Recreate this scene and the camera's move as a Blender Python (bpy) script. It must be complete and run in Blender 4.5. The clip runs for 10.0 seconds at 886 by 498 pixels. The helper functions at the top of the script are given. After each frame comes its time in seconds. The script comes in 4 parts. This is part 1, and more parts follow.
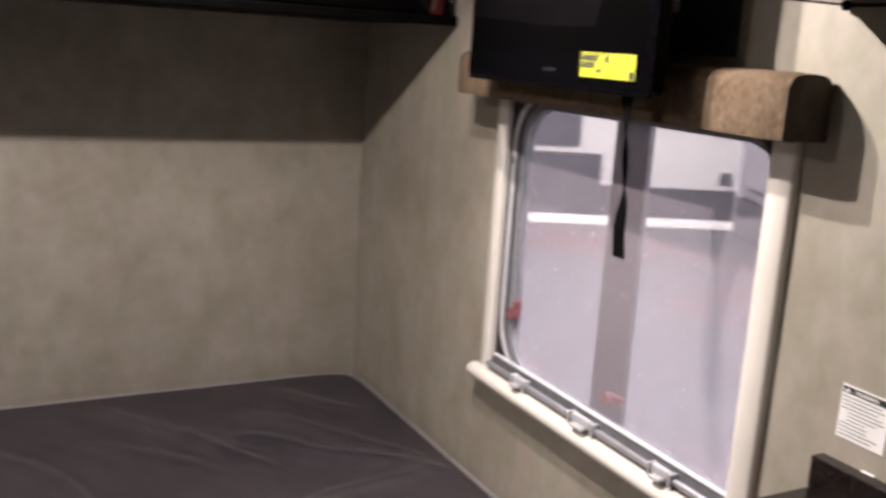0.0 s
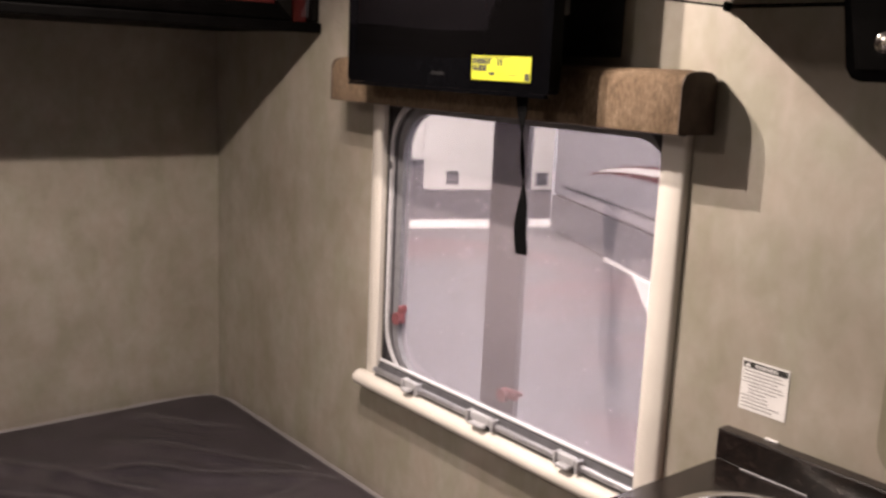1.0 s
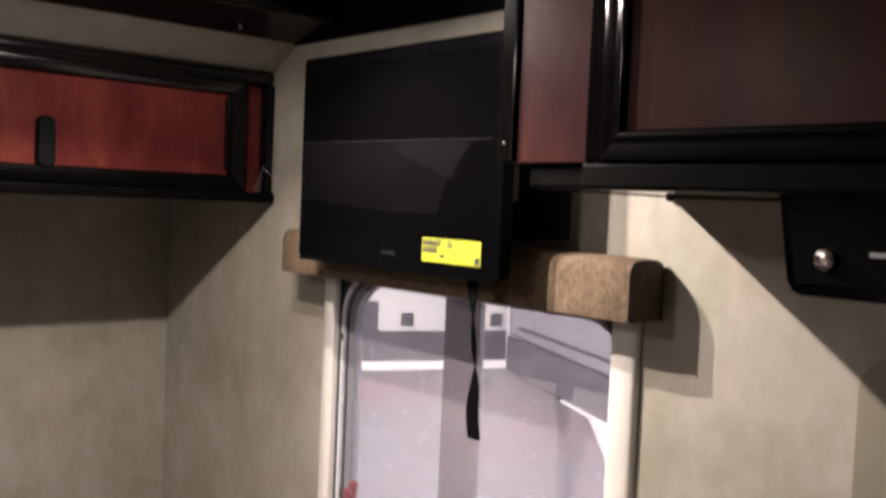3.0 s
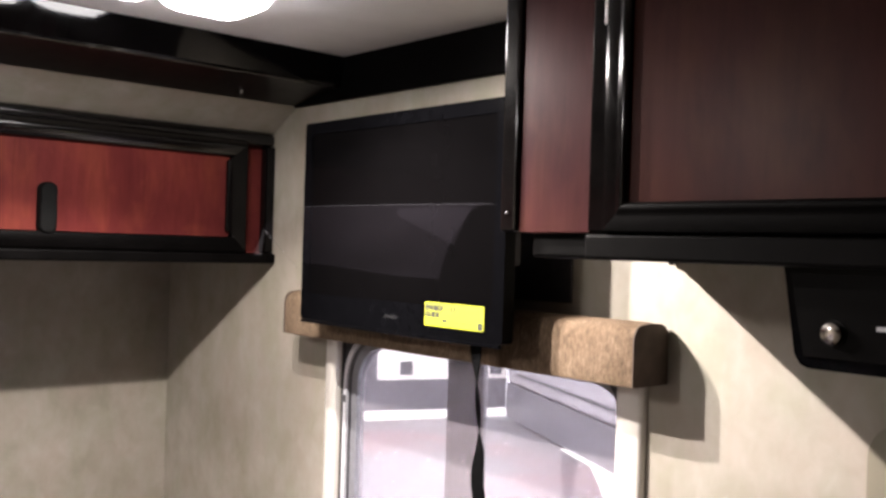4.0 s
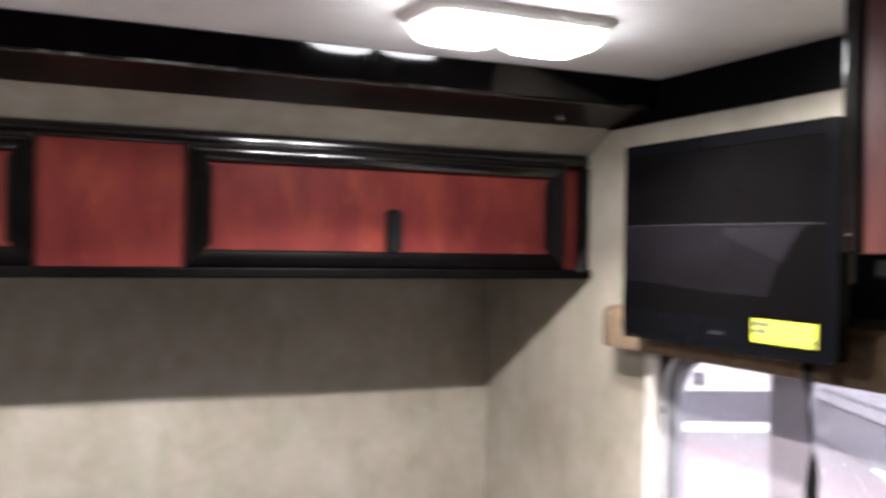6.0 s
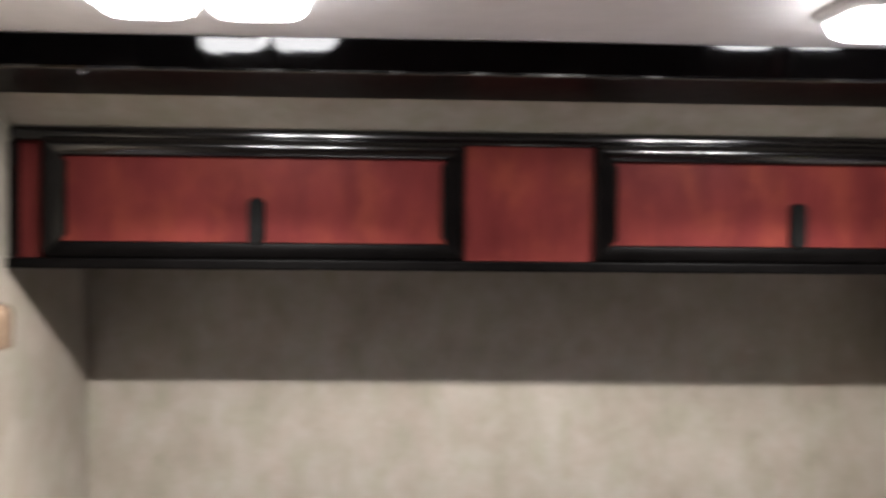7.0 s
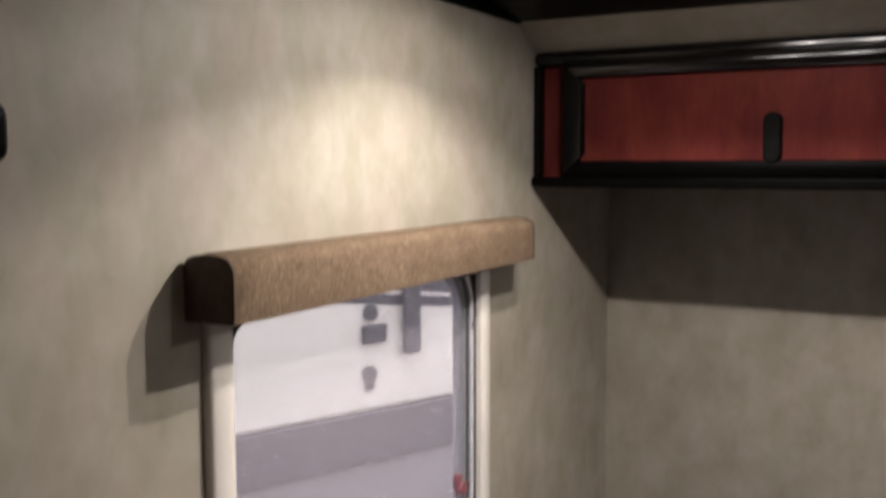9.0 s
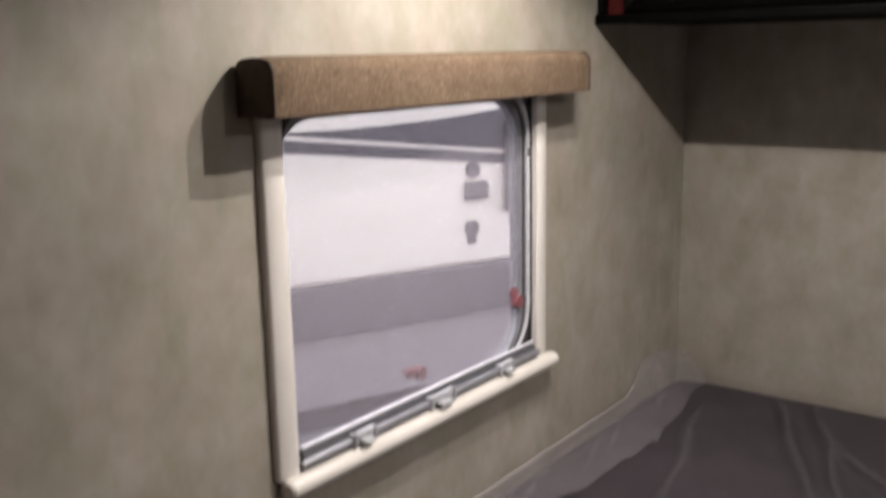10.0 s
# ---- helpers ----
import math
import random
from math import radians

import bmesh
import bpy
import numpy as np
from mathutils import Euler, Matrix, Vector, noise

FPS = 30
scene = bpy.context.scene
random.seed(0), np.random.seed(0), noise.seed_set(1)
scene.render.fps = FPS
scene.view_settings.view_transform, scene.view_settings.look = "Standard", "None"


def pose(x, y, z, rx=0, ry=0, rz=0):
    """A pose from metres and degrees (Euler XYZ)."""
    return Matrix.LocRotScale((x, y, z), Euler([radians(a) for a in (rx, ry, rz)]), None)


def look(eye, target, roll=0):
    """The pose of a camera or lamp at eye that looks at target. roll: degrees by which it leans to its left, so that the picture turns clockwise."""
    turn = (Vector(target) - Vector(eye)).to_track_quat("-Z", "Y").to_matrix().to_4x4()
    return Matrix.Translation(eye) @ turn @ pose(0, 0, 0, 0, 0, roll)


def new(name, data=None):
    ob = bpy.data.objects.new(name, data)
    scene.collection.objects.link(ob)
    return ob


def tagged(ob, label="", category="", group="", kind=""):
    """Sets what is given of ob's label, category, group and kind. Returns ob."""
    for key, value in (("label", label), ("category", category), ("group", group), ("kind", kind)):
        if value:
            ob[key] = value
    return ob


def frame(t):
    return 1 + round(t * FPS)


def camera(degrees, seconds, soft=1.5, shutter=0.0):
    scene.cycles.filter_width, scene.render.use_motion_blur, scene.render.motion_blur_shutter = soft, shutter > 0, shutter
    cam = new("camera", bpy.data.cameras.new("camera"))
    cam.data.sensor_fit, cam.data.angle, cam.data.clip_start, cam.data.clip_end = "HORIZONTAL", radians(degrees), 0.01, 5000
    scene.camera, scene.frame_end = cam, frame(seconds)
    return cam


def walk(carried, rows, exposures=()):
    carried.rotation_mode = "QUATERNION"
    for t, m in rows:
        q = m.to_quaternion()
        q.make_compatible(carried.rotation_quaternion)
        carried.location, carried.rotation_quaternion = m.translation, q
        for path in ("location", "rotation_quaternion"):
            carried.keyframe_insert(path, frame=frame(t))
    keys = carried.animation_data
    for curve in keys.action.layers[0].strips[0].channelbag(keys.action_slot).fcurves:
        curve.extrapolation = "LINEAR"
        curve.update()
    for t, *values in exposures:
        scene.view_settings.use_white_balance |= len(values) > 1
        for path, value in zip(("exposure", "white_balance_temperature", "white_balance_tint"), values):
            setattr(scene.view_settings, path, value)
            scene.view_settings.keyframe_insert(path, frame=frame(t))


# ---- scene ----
cam = camera(50.13, 10.0, soft=2.8, shutter=0.7)
PATH = [
    (0, (-0.112, -0.223, 1.437), (0.804, 1.504, 1.016), 3.62),
    (0.5, (-0.187, -0.178, 1.431), (0.946, 1.423, 1.038), 2.98),
    (1, (-0.223, -0.152, 1.425), (1.016, 1.369, 1.041), 2.51),
    (1.5, (-0.233, -0.146, 1.422), (1.056, 1.334, 1.035), 2.16),
    (2, (-0.231, -0.145, 1.430), (1.077, 1.326, 1.076), 2.16),
    (2.5, (-0.227, -0.149, 1.469), (1.094, 1.335, 1.235), 1.90),
    (3, (-0.207, -0.139, 1.494), (1.117, 1.357, 1.397), 2.46),
    (4.5, (-0.222, -0.133, 1.529), (1.101, 1.367, 1.541), 1.72),
    (5, (-0.237, -0.130, 1.531), (1.012, 1.431, 1.546), 1.69),
    (5.2, (-0.247, -0.126, 1.533), (0.954, 1.474, 1.548), 1.62),
    (6.3, (-0.370, -0.205, 1.543), (0.265, 1.691, 1.540), 0.51),
    (6.5, (-0.393, -0.224, 1.540), (0.098, 1.715, 1.535), 0.24),
    (6.7, (-0.419, -0.252, 1.546), (-0.076, 1.718, 1.528), 0.30),
    (7, (-0.432, -0.257, 1.568), (-0.332, 1.740, 1.522), 0.57),
    (7.2, (-0.450, -0.226, 1.569), (-0.498, 1.773, 1.521), 0.33),
    (7.5, (-0.472, -0.217, 1.557), (-0.732, 1.765, 1.518), -0.05),
    (7.8, (-0.490, -0.206, 1.550), (-0.942, 1.742, 1.515), -0.12),
    (8, (-0.483, -0.210, 1.552), (-1.053, 1.707, 1.513), -0.29),
    (8.5, (-0.479, -0.183, 1.550), (-1.274, 1.650, 1.469), -0.33),
    (9, (-0.392, -0.210, 1.529), (-1.351, 1.536, 1.349), -0.16),
    (9.5, (-0.256, -0.231, 1.463), (-1.365, 1.410, 1.185), -1.36),
    (10, (-0.156, -0.264, 1.425), (-1.353, 1.286, 1.018), -1.13),
]
EXPOSURES = [(0.0, -0.16, 6400, 15), (0.5, -0.22, 6900, 17), (1.2, -0.32, 7000, 18), (2.2, -0.36, 7000, 20), (3.0, -0.07, 6550, 15), (4.5, 0.98, 6250, 13), (5.2, 1.05, 6150, 13), (6.5, 1.06, 5900, 9), (7.3, 0.68, 6250, 11),
             (8.0, 0.12, 6500, 11), (8.5, -0.20, 6400, 11), (9.0, -0.36, 6400, 11), (10.0, -0.27, 6250, 11)]
walk(cam, [(t, look(eye, target, roll)) for t, eye, target, roll in PATH], EXPOSURES)

# ---- plan, in metres ----
XW, XE, YN, YS, ZC = -1.208, 0.892, 2.18, -1.70, 1.898   # inner wall faces, ceiling
GROUND = -0.55                                           # hall floor outside
Y_CAB, Z_CAB0, Z_CAB1 = 1.68, 1.478, 1.763               # overhead cabinet front, bottom, top
Y_FAS, Z_FAS = 1.42, 1.838                               # dark fascia under the ceiling
WIN_Y0, WIN_Y1, WIN_Z0, WIN_Z1 = 0.674, 1.406, 0.776, 1.372

# ---- hall light and lamps ----
world = bpy.data.worlds.new("hall_light")
scene.world = world
world.use_nodes = True
world.node_tree.nodes["Background"].inputs[0].default_value = (0.925, 0.885, 0.915, 1)
world.node_tree.nodes["Background"].inputs[1].default_value = 5.5
LAMPS = ((-0.701, 1.055, -1), (0.340, 1.075, 1))   # x, y, side of the nearer wall
BULB_DX, BULB_Z = 0.075, 1.848
BULB_COL = (1.0, 0.905, 0.81)


def bulb_light(name, at, aim, watts, cone, blend):
    data = bpy.data.lights.new(name, "SPOT")
    data.energy, data.color, data.shadow_soft_size = watts, BULB_COL, 0.008
    data.spot_size, data.spot_blend = radians(cone), blend
    new(name, data).matrix_world = look(at, aim)


# each lamp holds two bulbs; a bulb shines down through its lens and its reflector throws a beam at the nearer wall
for lamp_x, lamp_y, side in LAMPS:
    wall_x = XE if side > 0 else XW
    for dx in (-BULB_DX, BULB_DX):
        at = (lamp_x + dx, lamp_y, BULB_Z)
        bulb_light("bulb_light", at, (lamp_x + dx, lamp_y, 0), 19.5 if side > 0 else 21.5, 138, 0.2)
        bulb_light("bulb_light", at, (lamp_x + dx, lamp_y, 0), 6.5, 172, 0.2)
        if side > 0:
            bulb_light("bulb_light", at, (wall_x, lamp_y - 0.38, 1.02), 38.5, 112, 0.9)
        else:
            bulb_light("bulb_light", at, (wall_x, lamp_y - 0.10, 1.32), 6.5, 124, 0.9)
            bulb_light("bulb_light", at, (wall_x, lamp_y + 0.02, BULB_Z + (wall_x - lamp_x - dx) / math.tan(radians(31))), 7.5, 76, 0.16)


# ---- materials ----
def material(name, rough=0.5, metal=0.0, color=(0.5, 0.5, 0.5)):
    m = bpy.data.materials.new(name)
    m.use_nodes = True
    nt = m.node_tree
    b = nt.nodes["Principled BSDF"]
    b.inputs["Base Color"].default_value = (*color, 1)
    b.inputs["Roughness"].default_value = rough
    b.inputs["Metallic"].default_value = metal
    return m, nt, b


def node(nt, kind, **values):
    n = nt.nodes.new(kind)
    for key, value in values.items():
        n.inputs[key].default_value = value
    return n


def coords(nt, scale=(1, 1, 1)):
    tc = nt.nodes.new("ShaderNodeTexCoord")
    mp = nt.nodes.new("ShaderNodeMapping")
    mp.inputs["Scale"].default_value = scale
    nt.links.new(tc.outputs["Object"], mp.inputs["Vector"])
    return mp.outputs["Vector"]


def noise_tex(nt, vec, scale, detail=4.0, rough=0.6, distortion=0.0):
    n = node(nt, "ShaderNodeTexNoise", Scale=scale, Detail=detail, Roughness=rough, Distortion=distortion)
    nt.links.new(vec, n.inputs["Vector"])
    return n.outputs["Fac"]


def ramp(nt, fac, stops):
    r = nt.nodes.new("ShaderNodeValToRGB")
    while len(r.color_ramp.elements) < len(stops):
        r.color_ramp.elements.new(0.5)
    for e, (at, col) in zip(r.color_ramp.elements, stops):
        e.position, e.color = at, (*col, 1)
    nt.links.new(fac, r.inputs["Fac"])
    return r.outputs["Color"]


def mix(nt, a, b, fac, blend="MIX"):
    n = nt.nodes.new("ShaderNodeMix")
    n.data_type, n.blend_type = "RGBA", blend
    for sock, v in ((n.inputs[0], fac), (n.inputs[6], a), (n.inputs[7], b)):
        if isinstance(v, (int, float)):
            sock.default_value = v
        elif isinstance(v, tuple):
            sock.default_value = (*v, 1)
        else:
            nt.links.new(v, sock)
    return n.outputs[2]


def bump(nt, bsdf, height, strength, distance):
    n = node(nt, "ShaderNodeBump", Strength=strength, Distance=distance)
    nt.links.new(height, n.inputs["Height"])
    nt.links.new(n.outputs["Normal"], bsdf.inputs["Normal"])


def wallpaper():
    m, nt, b = material("beige_wallpaper", 0.62)
    v = coords(nt)
    vs = coords(nt, (1, 1, 0.75))
    vl = coords(nt, (1, 1, 0.55))
    big = ramp(nt, noise_tex(nt, v, 7.5, 3, 0.55, 0.15), [(0.30, (0.230, 0.209, 0.178)), (0.48, (0.261, 0.241, 0.211)), (0.62, (0.280, 0.263, 0.234)), (0.76, (0.303, 0.286, 0.257))])
    warm = ramp(nt, noise_tex(nt, vl, 16, 3, 0.55, 0.3), [(0.34, (0.450, 0.455, 0.390)), (0.50, (0.515, 0.500, 0.465)), (0.66, (0.575, 0.535, 0.510))])
    both = mix(nt, big, warm, 0.75, "OVERLAY")
    fine = ramp(nt, noise_tex(nt, vs, 36, 5, 0.6, 0.5), [(0.32, (0.925, 0.920, 0.905)), (0.68, (1.045, 1.045, 1.050))])
    nt.links.new(mix(nt, both, fine, 1.0, "MULTIPLY"), b.inputs["Base Color"])
    bump(nt, b, noise_tex(nt, v, 260, 4, 0.6), 0.12, 0.0012)
    return m


def plain(name, color, rough=0.5, metal=0.0, vary=0.12, scale=30.0, bump_by=0.0, coat=0.0, spec=0.5, ior=1.5):
    m, nt, b = material(name, rough, metal, color)
    b.inputs["IOR"].default_value = ior
    b.inputs["Specular IOR Level"].default_value = spec
    v = coords(nt)
    lo, hi = tuple(c * (1 - vary) for c in color), tuple(min(c * (1 + vary), 1.0) for c in color)
    nt.links.new(ramp(nt, noise_tex(nt, v, scale, 5), [(0.32, lo), (0.68, hi)]), b.inputs["Base Color"])
    r = node(nt, "ShaderNodeMapRange")
    r.inputs[3].default_value, r.inputs[4].default_value = max(rough * 0.8, 0.02), min(rough * 1.25, 1)
    nt.links.new(noise_tex(nt, v, scale * 2.3, 3), r.inputs[0])
    nt.links.new(r.outputs[0], b.inputs["Roughness"])
    b.inputs["Coat Weight"].default_value = coat
    if bump_by:
        bump(nt, b, noise_tex(nt, v, scale * 9, 3), bump_by, 0.001)
    return m


def cherry(name="cherry_laminate", tone=(1, 1, 1), spec=0.025, rough=0.42):
    m, nt, b = material(name, rough)
    b.inputs["Specular IOR Level"].default_value = spec
    v = coords(nt)
    vg = coords(nt, (9, 9, 0.9))
    cloud = ramp(nt, noise_tex(nt, coords(nt, (1.6, 1.6, 0.7)), 7, 4, 0.5, 0.15), [(0.30, (0.062, 0.0117, 0.0115)), (0.50, (0.083, 0.0160, 0.0150)), (0.66, (0.102, 0.0200, 0.0174)), (0.80, (0.120, 0.0272, 0.0202))])
    glow = ramp(nt, noise_tex(nt, coords(nt, (1.3, 1.3, 0.8)), 10, 4, 0.55, 0.3), [(0.48, (0, 0, 0)), (0.70, (0.75, 0.75, 0.75))])
    cloud = mix(nt, cloud, (0.120, 0.0275, 0.0180), glow)
    grain_c = ramp(nt, noise_tex(nt, vg, 9, 6, 0.65, 1.2), [(0.33, (0.80, 0.77, 0.76)), (0.62, (1.03, 1.03, 1.03))])
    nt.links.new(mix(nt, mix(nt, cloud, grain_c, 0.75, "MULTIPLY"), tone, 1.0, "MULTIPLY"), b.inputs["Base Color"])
    bump(nt, b, noise_tex(nt, vg, 30, 4), 0.06, 0.001)
    return m


def tweed():
    m, nt, b = material("tan_tweed", 0.95)
    v = coords(nt)
    vt = coords(nt, (1, 1, 0.4))
    threads = ramp(nt, noise_tex(nt, vt, 210, 5, 0.75), [(0.30, (0.070, 0.052, 0.037)), (0.52, (0.130, 0.093, 0.064)), (0.72, (0.204, 0.157, 0.116))])
    patch = ramp(nt, noise_tex(nt, v, 28, 4), [(0.35, (0.82, 0.78, 0.72)), (0.65, (1.08, 1.06, 1.02))])
    nt.links.new(mix(nt, threads, patch, 1.0, "MULTIPLY"), b.inputs["Base Color"])
    b.inputs["Specular IOR Level"].default_value = 0.15
    bump(nt, b, noise_tex(nt, vt, 330, 4, 0.7), 0.8, 0.002)
    return m


def quilt():
    m, nt, b = material("slate_ticking", 0.8)
    v = coords(nt)
    cloud = ramp(nt, noise_tex(nt, v, 9, 5), [(0.3, (0.0080, 0.0058, 0.0084)), (0.7, (0.024, 0.0168, 0.0236))])
    weave = ramp(nt, noise_tex(nt, v, 240, 3), [(0.3, (0.7, 0.7, 0.7)), (0.7, (1.1, 1.1, 1.1))])
    nt.links.new(mix(nt, cloud, weave, 1.0, "MULTIPLY"), b.inputs["Base Color"])
    bump(nt, b, noise_tex(nt, v, 180, 3), 0.4, 0.001)
    return m


def granite():
    m, nt, b = material("dark_granite_laminate", 0.22)
    v = coords(nt)
    spots = node(nt, "ShaderNodeTexVoronoi", Scale=170.0)
    nt.links.new(v, spots.inputs["Vector"])
    speck = ramp(nt, spots.outputs["Distance"], [(0.10, (0.030, 0.023, 0.021)), (0.24, (0.017, 0.0125, 0.0115)), (0.6, (0.0070, 0.0050, 0.0048))])
    cloud = ramp(nt, noise_tex(nt, v, 40, 5, 0.7), [(0.35, (0.35, 0.34, 0.33)), (0.7, (1.6, 1.45, 1.3))])
    nt.links.new(mix(nt, speck, cloud, 1.0, "MULTIPLY"), b.inputs["Base Color"])
    return m


def clear_sheet(name, clear, tint, gloss_rough=0.12, body=0.5):
    """A thin see-through sheet: some light passes, some is scattered, some glances off."""
    m = bpy.data.materials.new(name)
    m.use_nodes = True
    nt = m.node_tree
    nt.nodes.remove(nt.nodes["Principled BSDF"])
    out = nt.nodes["Material Output"]
    tr = nt.nodes.new("ShaderNodeBsdfTransparent")
    df = node(nt, "ShaderNodeBsdfDiffuse", Color=(*tint, 1))
    gl = node(nt, "ShaderNodeBsdfAnisotropic", Roughness=gloss_rough)
    m1, m2 = nt.nodes.new("ShaderNodeMixShader"), nt.nodes.new("ShaderNodeMixShader")
    m1.inputs[0].default_value = body
    m2.inputs[0].default_value = 1 - clear
    nt.links.new(gl.outputs[0], m1.inputs[1])
    nt.links.new(df.outputs[0], m1.inputs[2])
    nt.links.new(tr.outputs[0], m2.inputs[1])
    nt.links.new(m1.outputs[0], m2.inputs[2])
    nt.links.new(m2.outputs[0], out.inputs["Surface"])
    return m


def glass_pane():
    m = bpy.data.materials.new("window_glass")
    m.use_nodes = True
    nt = m.node_tree
    nt.nodes.remove(nt.nodes["Principled BSDF"])
    tr = node(nt, "ShaderNodeBsdfTransparent", Color=(0.94, 0.95, 0.97, 1))
    gl = node(nt, "ShaderNodeBsdfAnisotropic", Roughness=0.01)
    ms = nt.nodes.new("ShaderNodeMixShader")
    ms.inputs[0].default_value = 0.032
    nt.links.new(tr.outputs[0], ms.inputs[1])
    nt.links.new(gl.outputs[0], ms.inputs[2])
    nt.links.new(ms.outputs[0], nt.nodes["Material Output"].inputs["Surface"])
    return m


def glowing(name, color, strength):
    m, nt, b = material(name, 0.4, 0, (0.8, 0.8, 0.8))
    b.inputs["Emission Color"].default_value = (*color, 1)
    b.inputs["Emission Strength"].default_value = strength
    return m


def lit_lens():
    """A prismatic lens, brightest in front of its bulb."""
    m = glowing("lit_lamp_lens", (1.0, 0.95, 0.90), 17.0)
    nt = m.node_tree
    tc, mp, g = nt.nodes.new("ShaderNodeTexCoord"), nt.nodes.new("ShaderNodeMapping"), nt.nodes.new("ShaderNodeTexGradient")
    mp.inputs["Location"].default_value, mp.inputs["Scale"].default_value = (-1.0, -1.0, 0.0), (2.0, 2.0, 0.0)
    g.gradient_type = "QUADRATIC_SPHERE"
    nt.links.new(tc.outputs["Generated"], mp.inputs["Vector"])
    nt.links.new(mp.outputs["Vector"], g.inputs["Vector"])
    r = node(nt, "ShaderNodeMapRange")
    r.inputs[3].default_value, r.inputs[4].default_value = 24.0, 60.0
    core = nt.nodes.new("ShaderNodeMath")
    core.operation = "POWER"
    core.inputs[1].default_value = 2.2
    nt.links.new(g.outputs["Fac"], core.inputs[0])
    nt.links.new(core.outputs[0], r.inputs[0])
    nt.links.new(r.outputs[0], nt.nodes["Principled BSDF"].inputs["Emission Strength"])
    return m


def brushed(name, color, rough, axis):
    m, nt, b = material(name, rough, 1.0, color)
    v = coords(nt, axis)
    nt.links.new(ramp(nt, noise_tex(nt, v, 60, 4), [(0.3, tuple(c * 0.75 for c in color)), (0.7, color)]), b.inputs["Base Color"])
    bump(nt, b, noise_tex(nt, v, 120, 3), 0.1, 0.0005)
    return m


def hall_floor():
    m, nt, b = material("pinkish_concrete", 0.45)
    b.inputs["Specular IOR Level"].default_value = 0.18
    v = coords(nt)
    col = ramp(nt, noise_tex(nt, v, 0.55, 3, 0.5, 0.3), [(0.38, (0.152, 0.150, 0.161)), (0.54, (0.156, 0.147, 0.155)), (0.68, (0.184, 0.130, 0.136))])
    nt.links.new(mix(nt, col, ramp(nt, noise_tex(nt, v, 6, 5), [(0.3, (0.88, 0.88, 0.88)), (0.7, (1.05, 1.05, 1.05))]), 1.0, "MULTIPLY"), b.inputs["Base Color"])
    return m


WALL = wallpaper()
CEIL = plain("white_ceiling_vinyl", (0.80, 0.785, 0.785), 0.5, vary=0.04, scale=14, bump_by=0.15)
BLACK = plain("espresso_trim", (0.0026, 0.0022, 0.0022), 0.10, vary=0.35, scale=26, spec=0.17)
BLACK_GLOSS = plain("polished_espresso", (0.0026, 0.0022, 0.0022), 0.15, vary=0.3, scale=26, spec=0.55)
SOFFIT = plain("brown_black_soffit", (0.0038, 0.0031, 0.0030), 0.32, vary=0.3, scale=14, spec=0.16)
BLACK_SATIN = plain("espresso_satin", (0.0013, 0.0011, 0.0011), 0.45, vary=0.35, scale=26, spec=0.2, ior=1.18)
PIANO = plain("espresso_lacquer", (0.0020, 0.0017, 0.0018), 0.055, vary=0.3, scale=26, spec=0.26)
MATT = plain("matt_black_plastic", (0.0035, 0.0035, 0.0035), 0.7, vary=0.3, scale=60, spec=0.3, ior=1.2)
CHERRY = cherry()
# cherry darkened in colour to offset the strong lamp beam on the galley filler
DIM_CHERRY = cherry("dimmed_cherry", (0.43, 0.68, 0.80), 0.04, 0.36)
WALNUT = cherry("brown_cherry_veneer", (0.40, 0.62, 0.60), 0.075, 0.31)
TWEED = tweed()
SHADED_END = plain("shaded_tweed_end", (0.080, 0.060, 0.049), 0.6, vary=0.2, scale=40, spec=0.1)
CREAM = plain("cream_plastic", (0.605, 0.574, 0.532), 0.42, vary=0.05, scale=9)
ALU = plain("grey_aluminium", (0.42, 0.42, 0.45), 0.38, metal=0.75, vary=0.12, scale=40)
LATCH = plain("pale_grey_latch", (0.36, 0.36, 0.38), 0.45, vary=0.15, scale=60)
LIP = plain("pale_window_gasket", (0.54, 0.54, 0.57), 0.45, vary=0.1, scale=50)
OLIVE = plain("olive_beige_plastic", (0.180, 0.162, 0.120), 0.5, vary=0.06, scale=12)
RIM = plain("grey_rim", (0.20, 0.20, 0.22), 0.45, vary=0.12, scale=60)
RAIL = plain("charcoal_rail", (0.070, 0.070, 0.078), 0.4, vary=0.2, scale=40)
RUBBER = plain("black_rubber", (0.018, 0.017, 0.020), 0.6, vary=0.3, scale=50)
RED = plain("red_plastic", (0.19, 0.065, 0.075), 0.5, vary=0.12, scale=40)
TV_BLACK = plain("piano_black_plastic", (0.0012, 0.0012, 0.0015), 0.15, vary=0.2, scale=60, spec=0.3, ior=1.10)
TV_SCREEN = plain("dark_screen", (0.0011, 0.0010, 0.0011), 0.13, vary=0.1, scale=20, spec=0.3, ior=1.10)
YELLOW = plain("yellow_label", (0.285, 0.300, 0.009), 0.6, vary=0.03, scale=30)
BADGE = plain("dull_badge", (0.006, 0.006, 0.0065), 0.5, vary=0.1, scale=60, spec=0.1)
INK = plain("black_ink", (0.015, 0.015, 0.013), 0.7, vary=0.1, scale=50)
PAPER = plain("white_paper", (0.729, 0.720, 0.721), 0.7, vary=0.04, scale=40)
STEEL = brushed("brushed_steel", (0.60, 0.59, 0.57), 0.25, (1, 8, 1))
STEEL_DARK = brushed("turned_metal", (0.38, 0.36, 0.34), 0.16, (1, 1, 6))
CHROME = plain("chrome", (0.75, 0.75, 0.76), 0.10, metal=1.0, vary=0.06, scale=60)
WEB = plain("black_webbing", (0.0018, 0.0018, 0.002), 0.9, vary=0.4, scale=140, bump_by=0.3, spec=0.03)
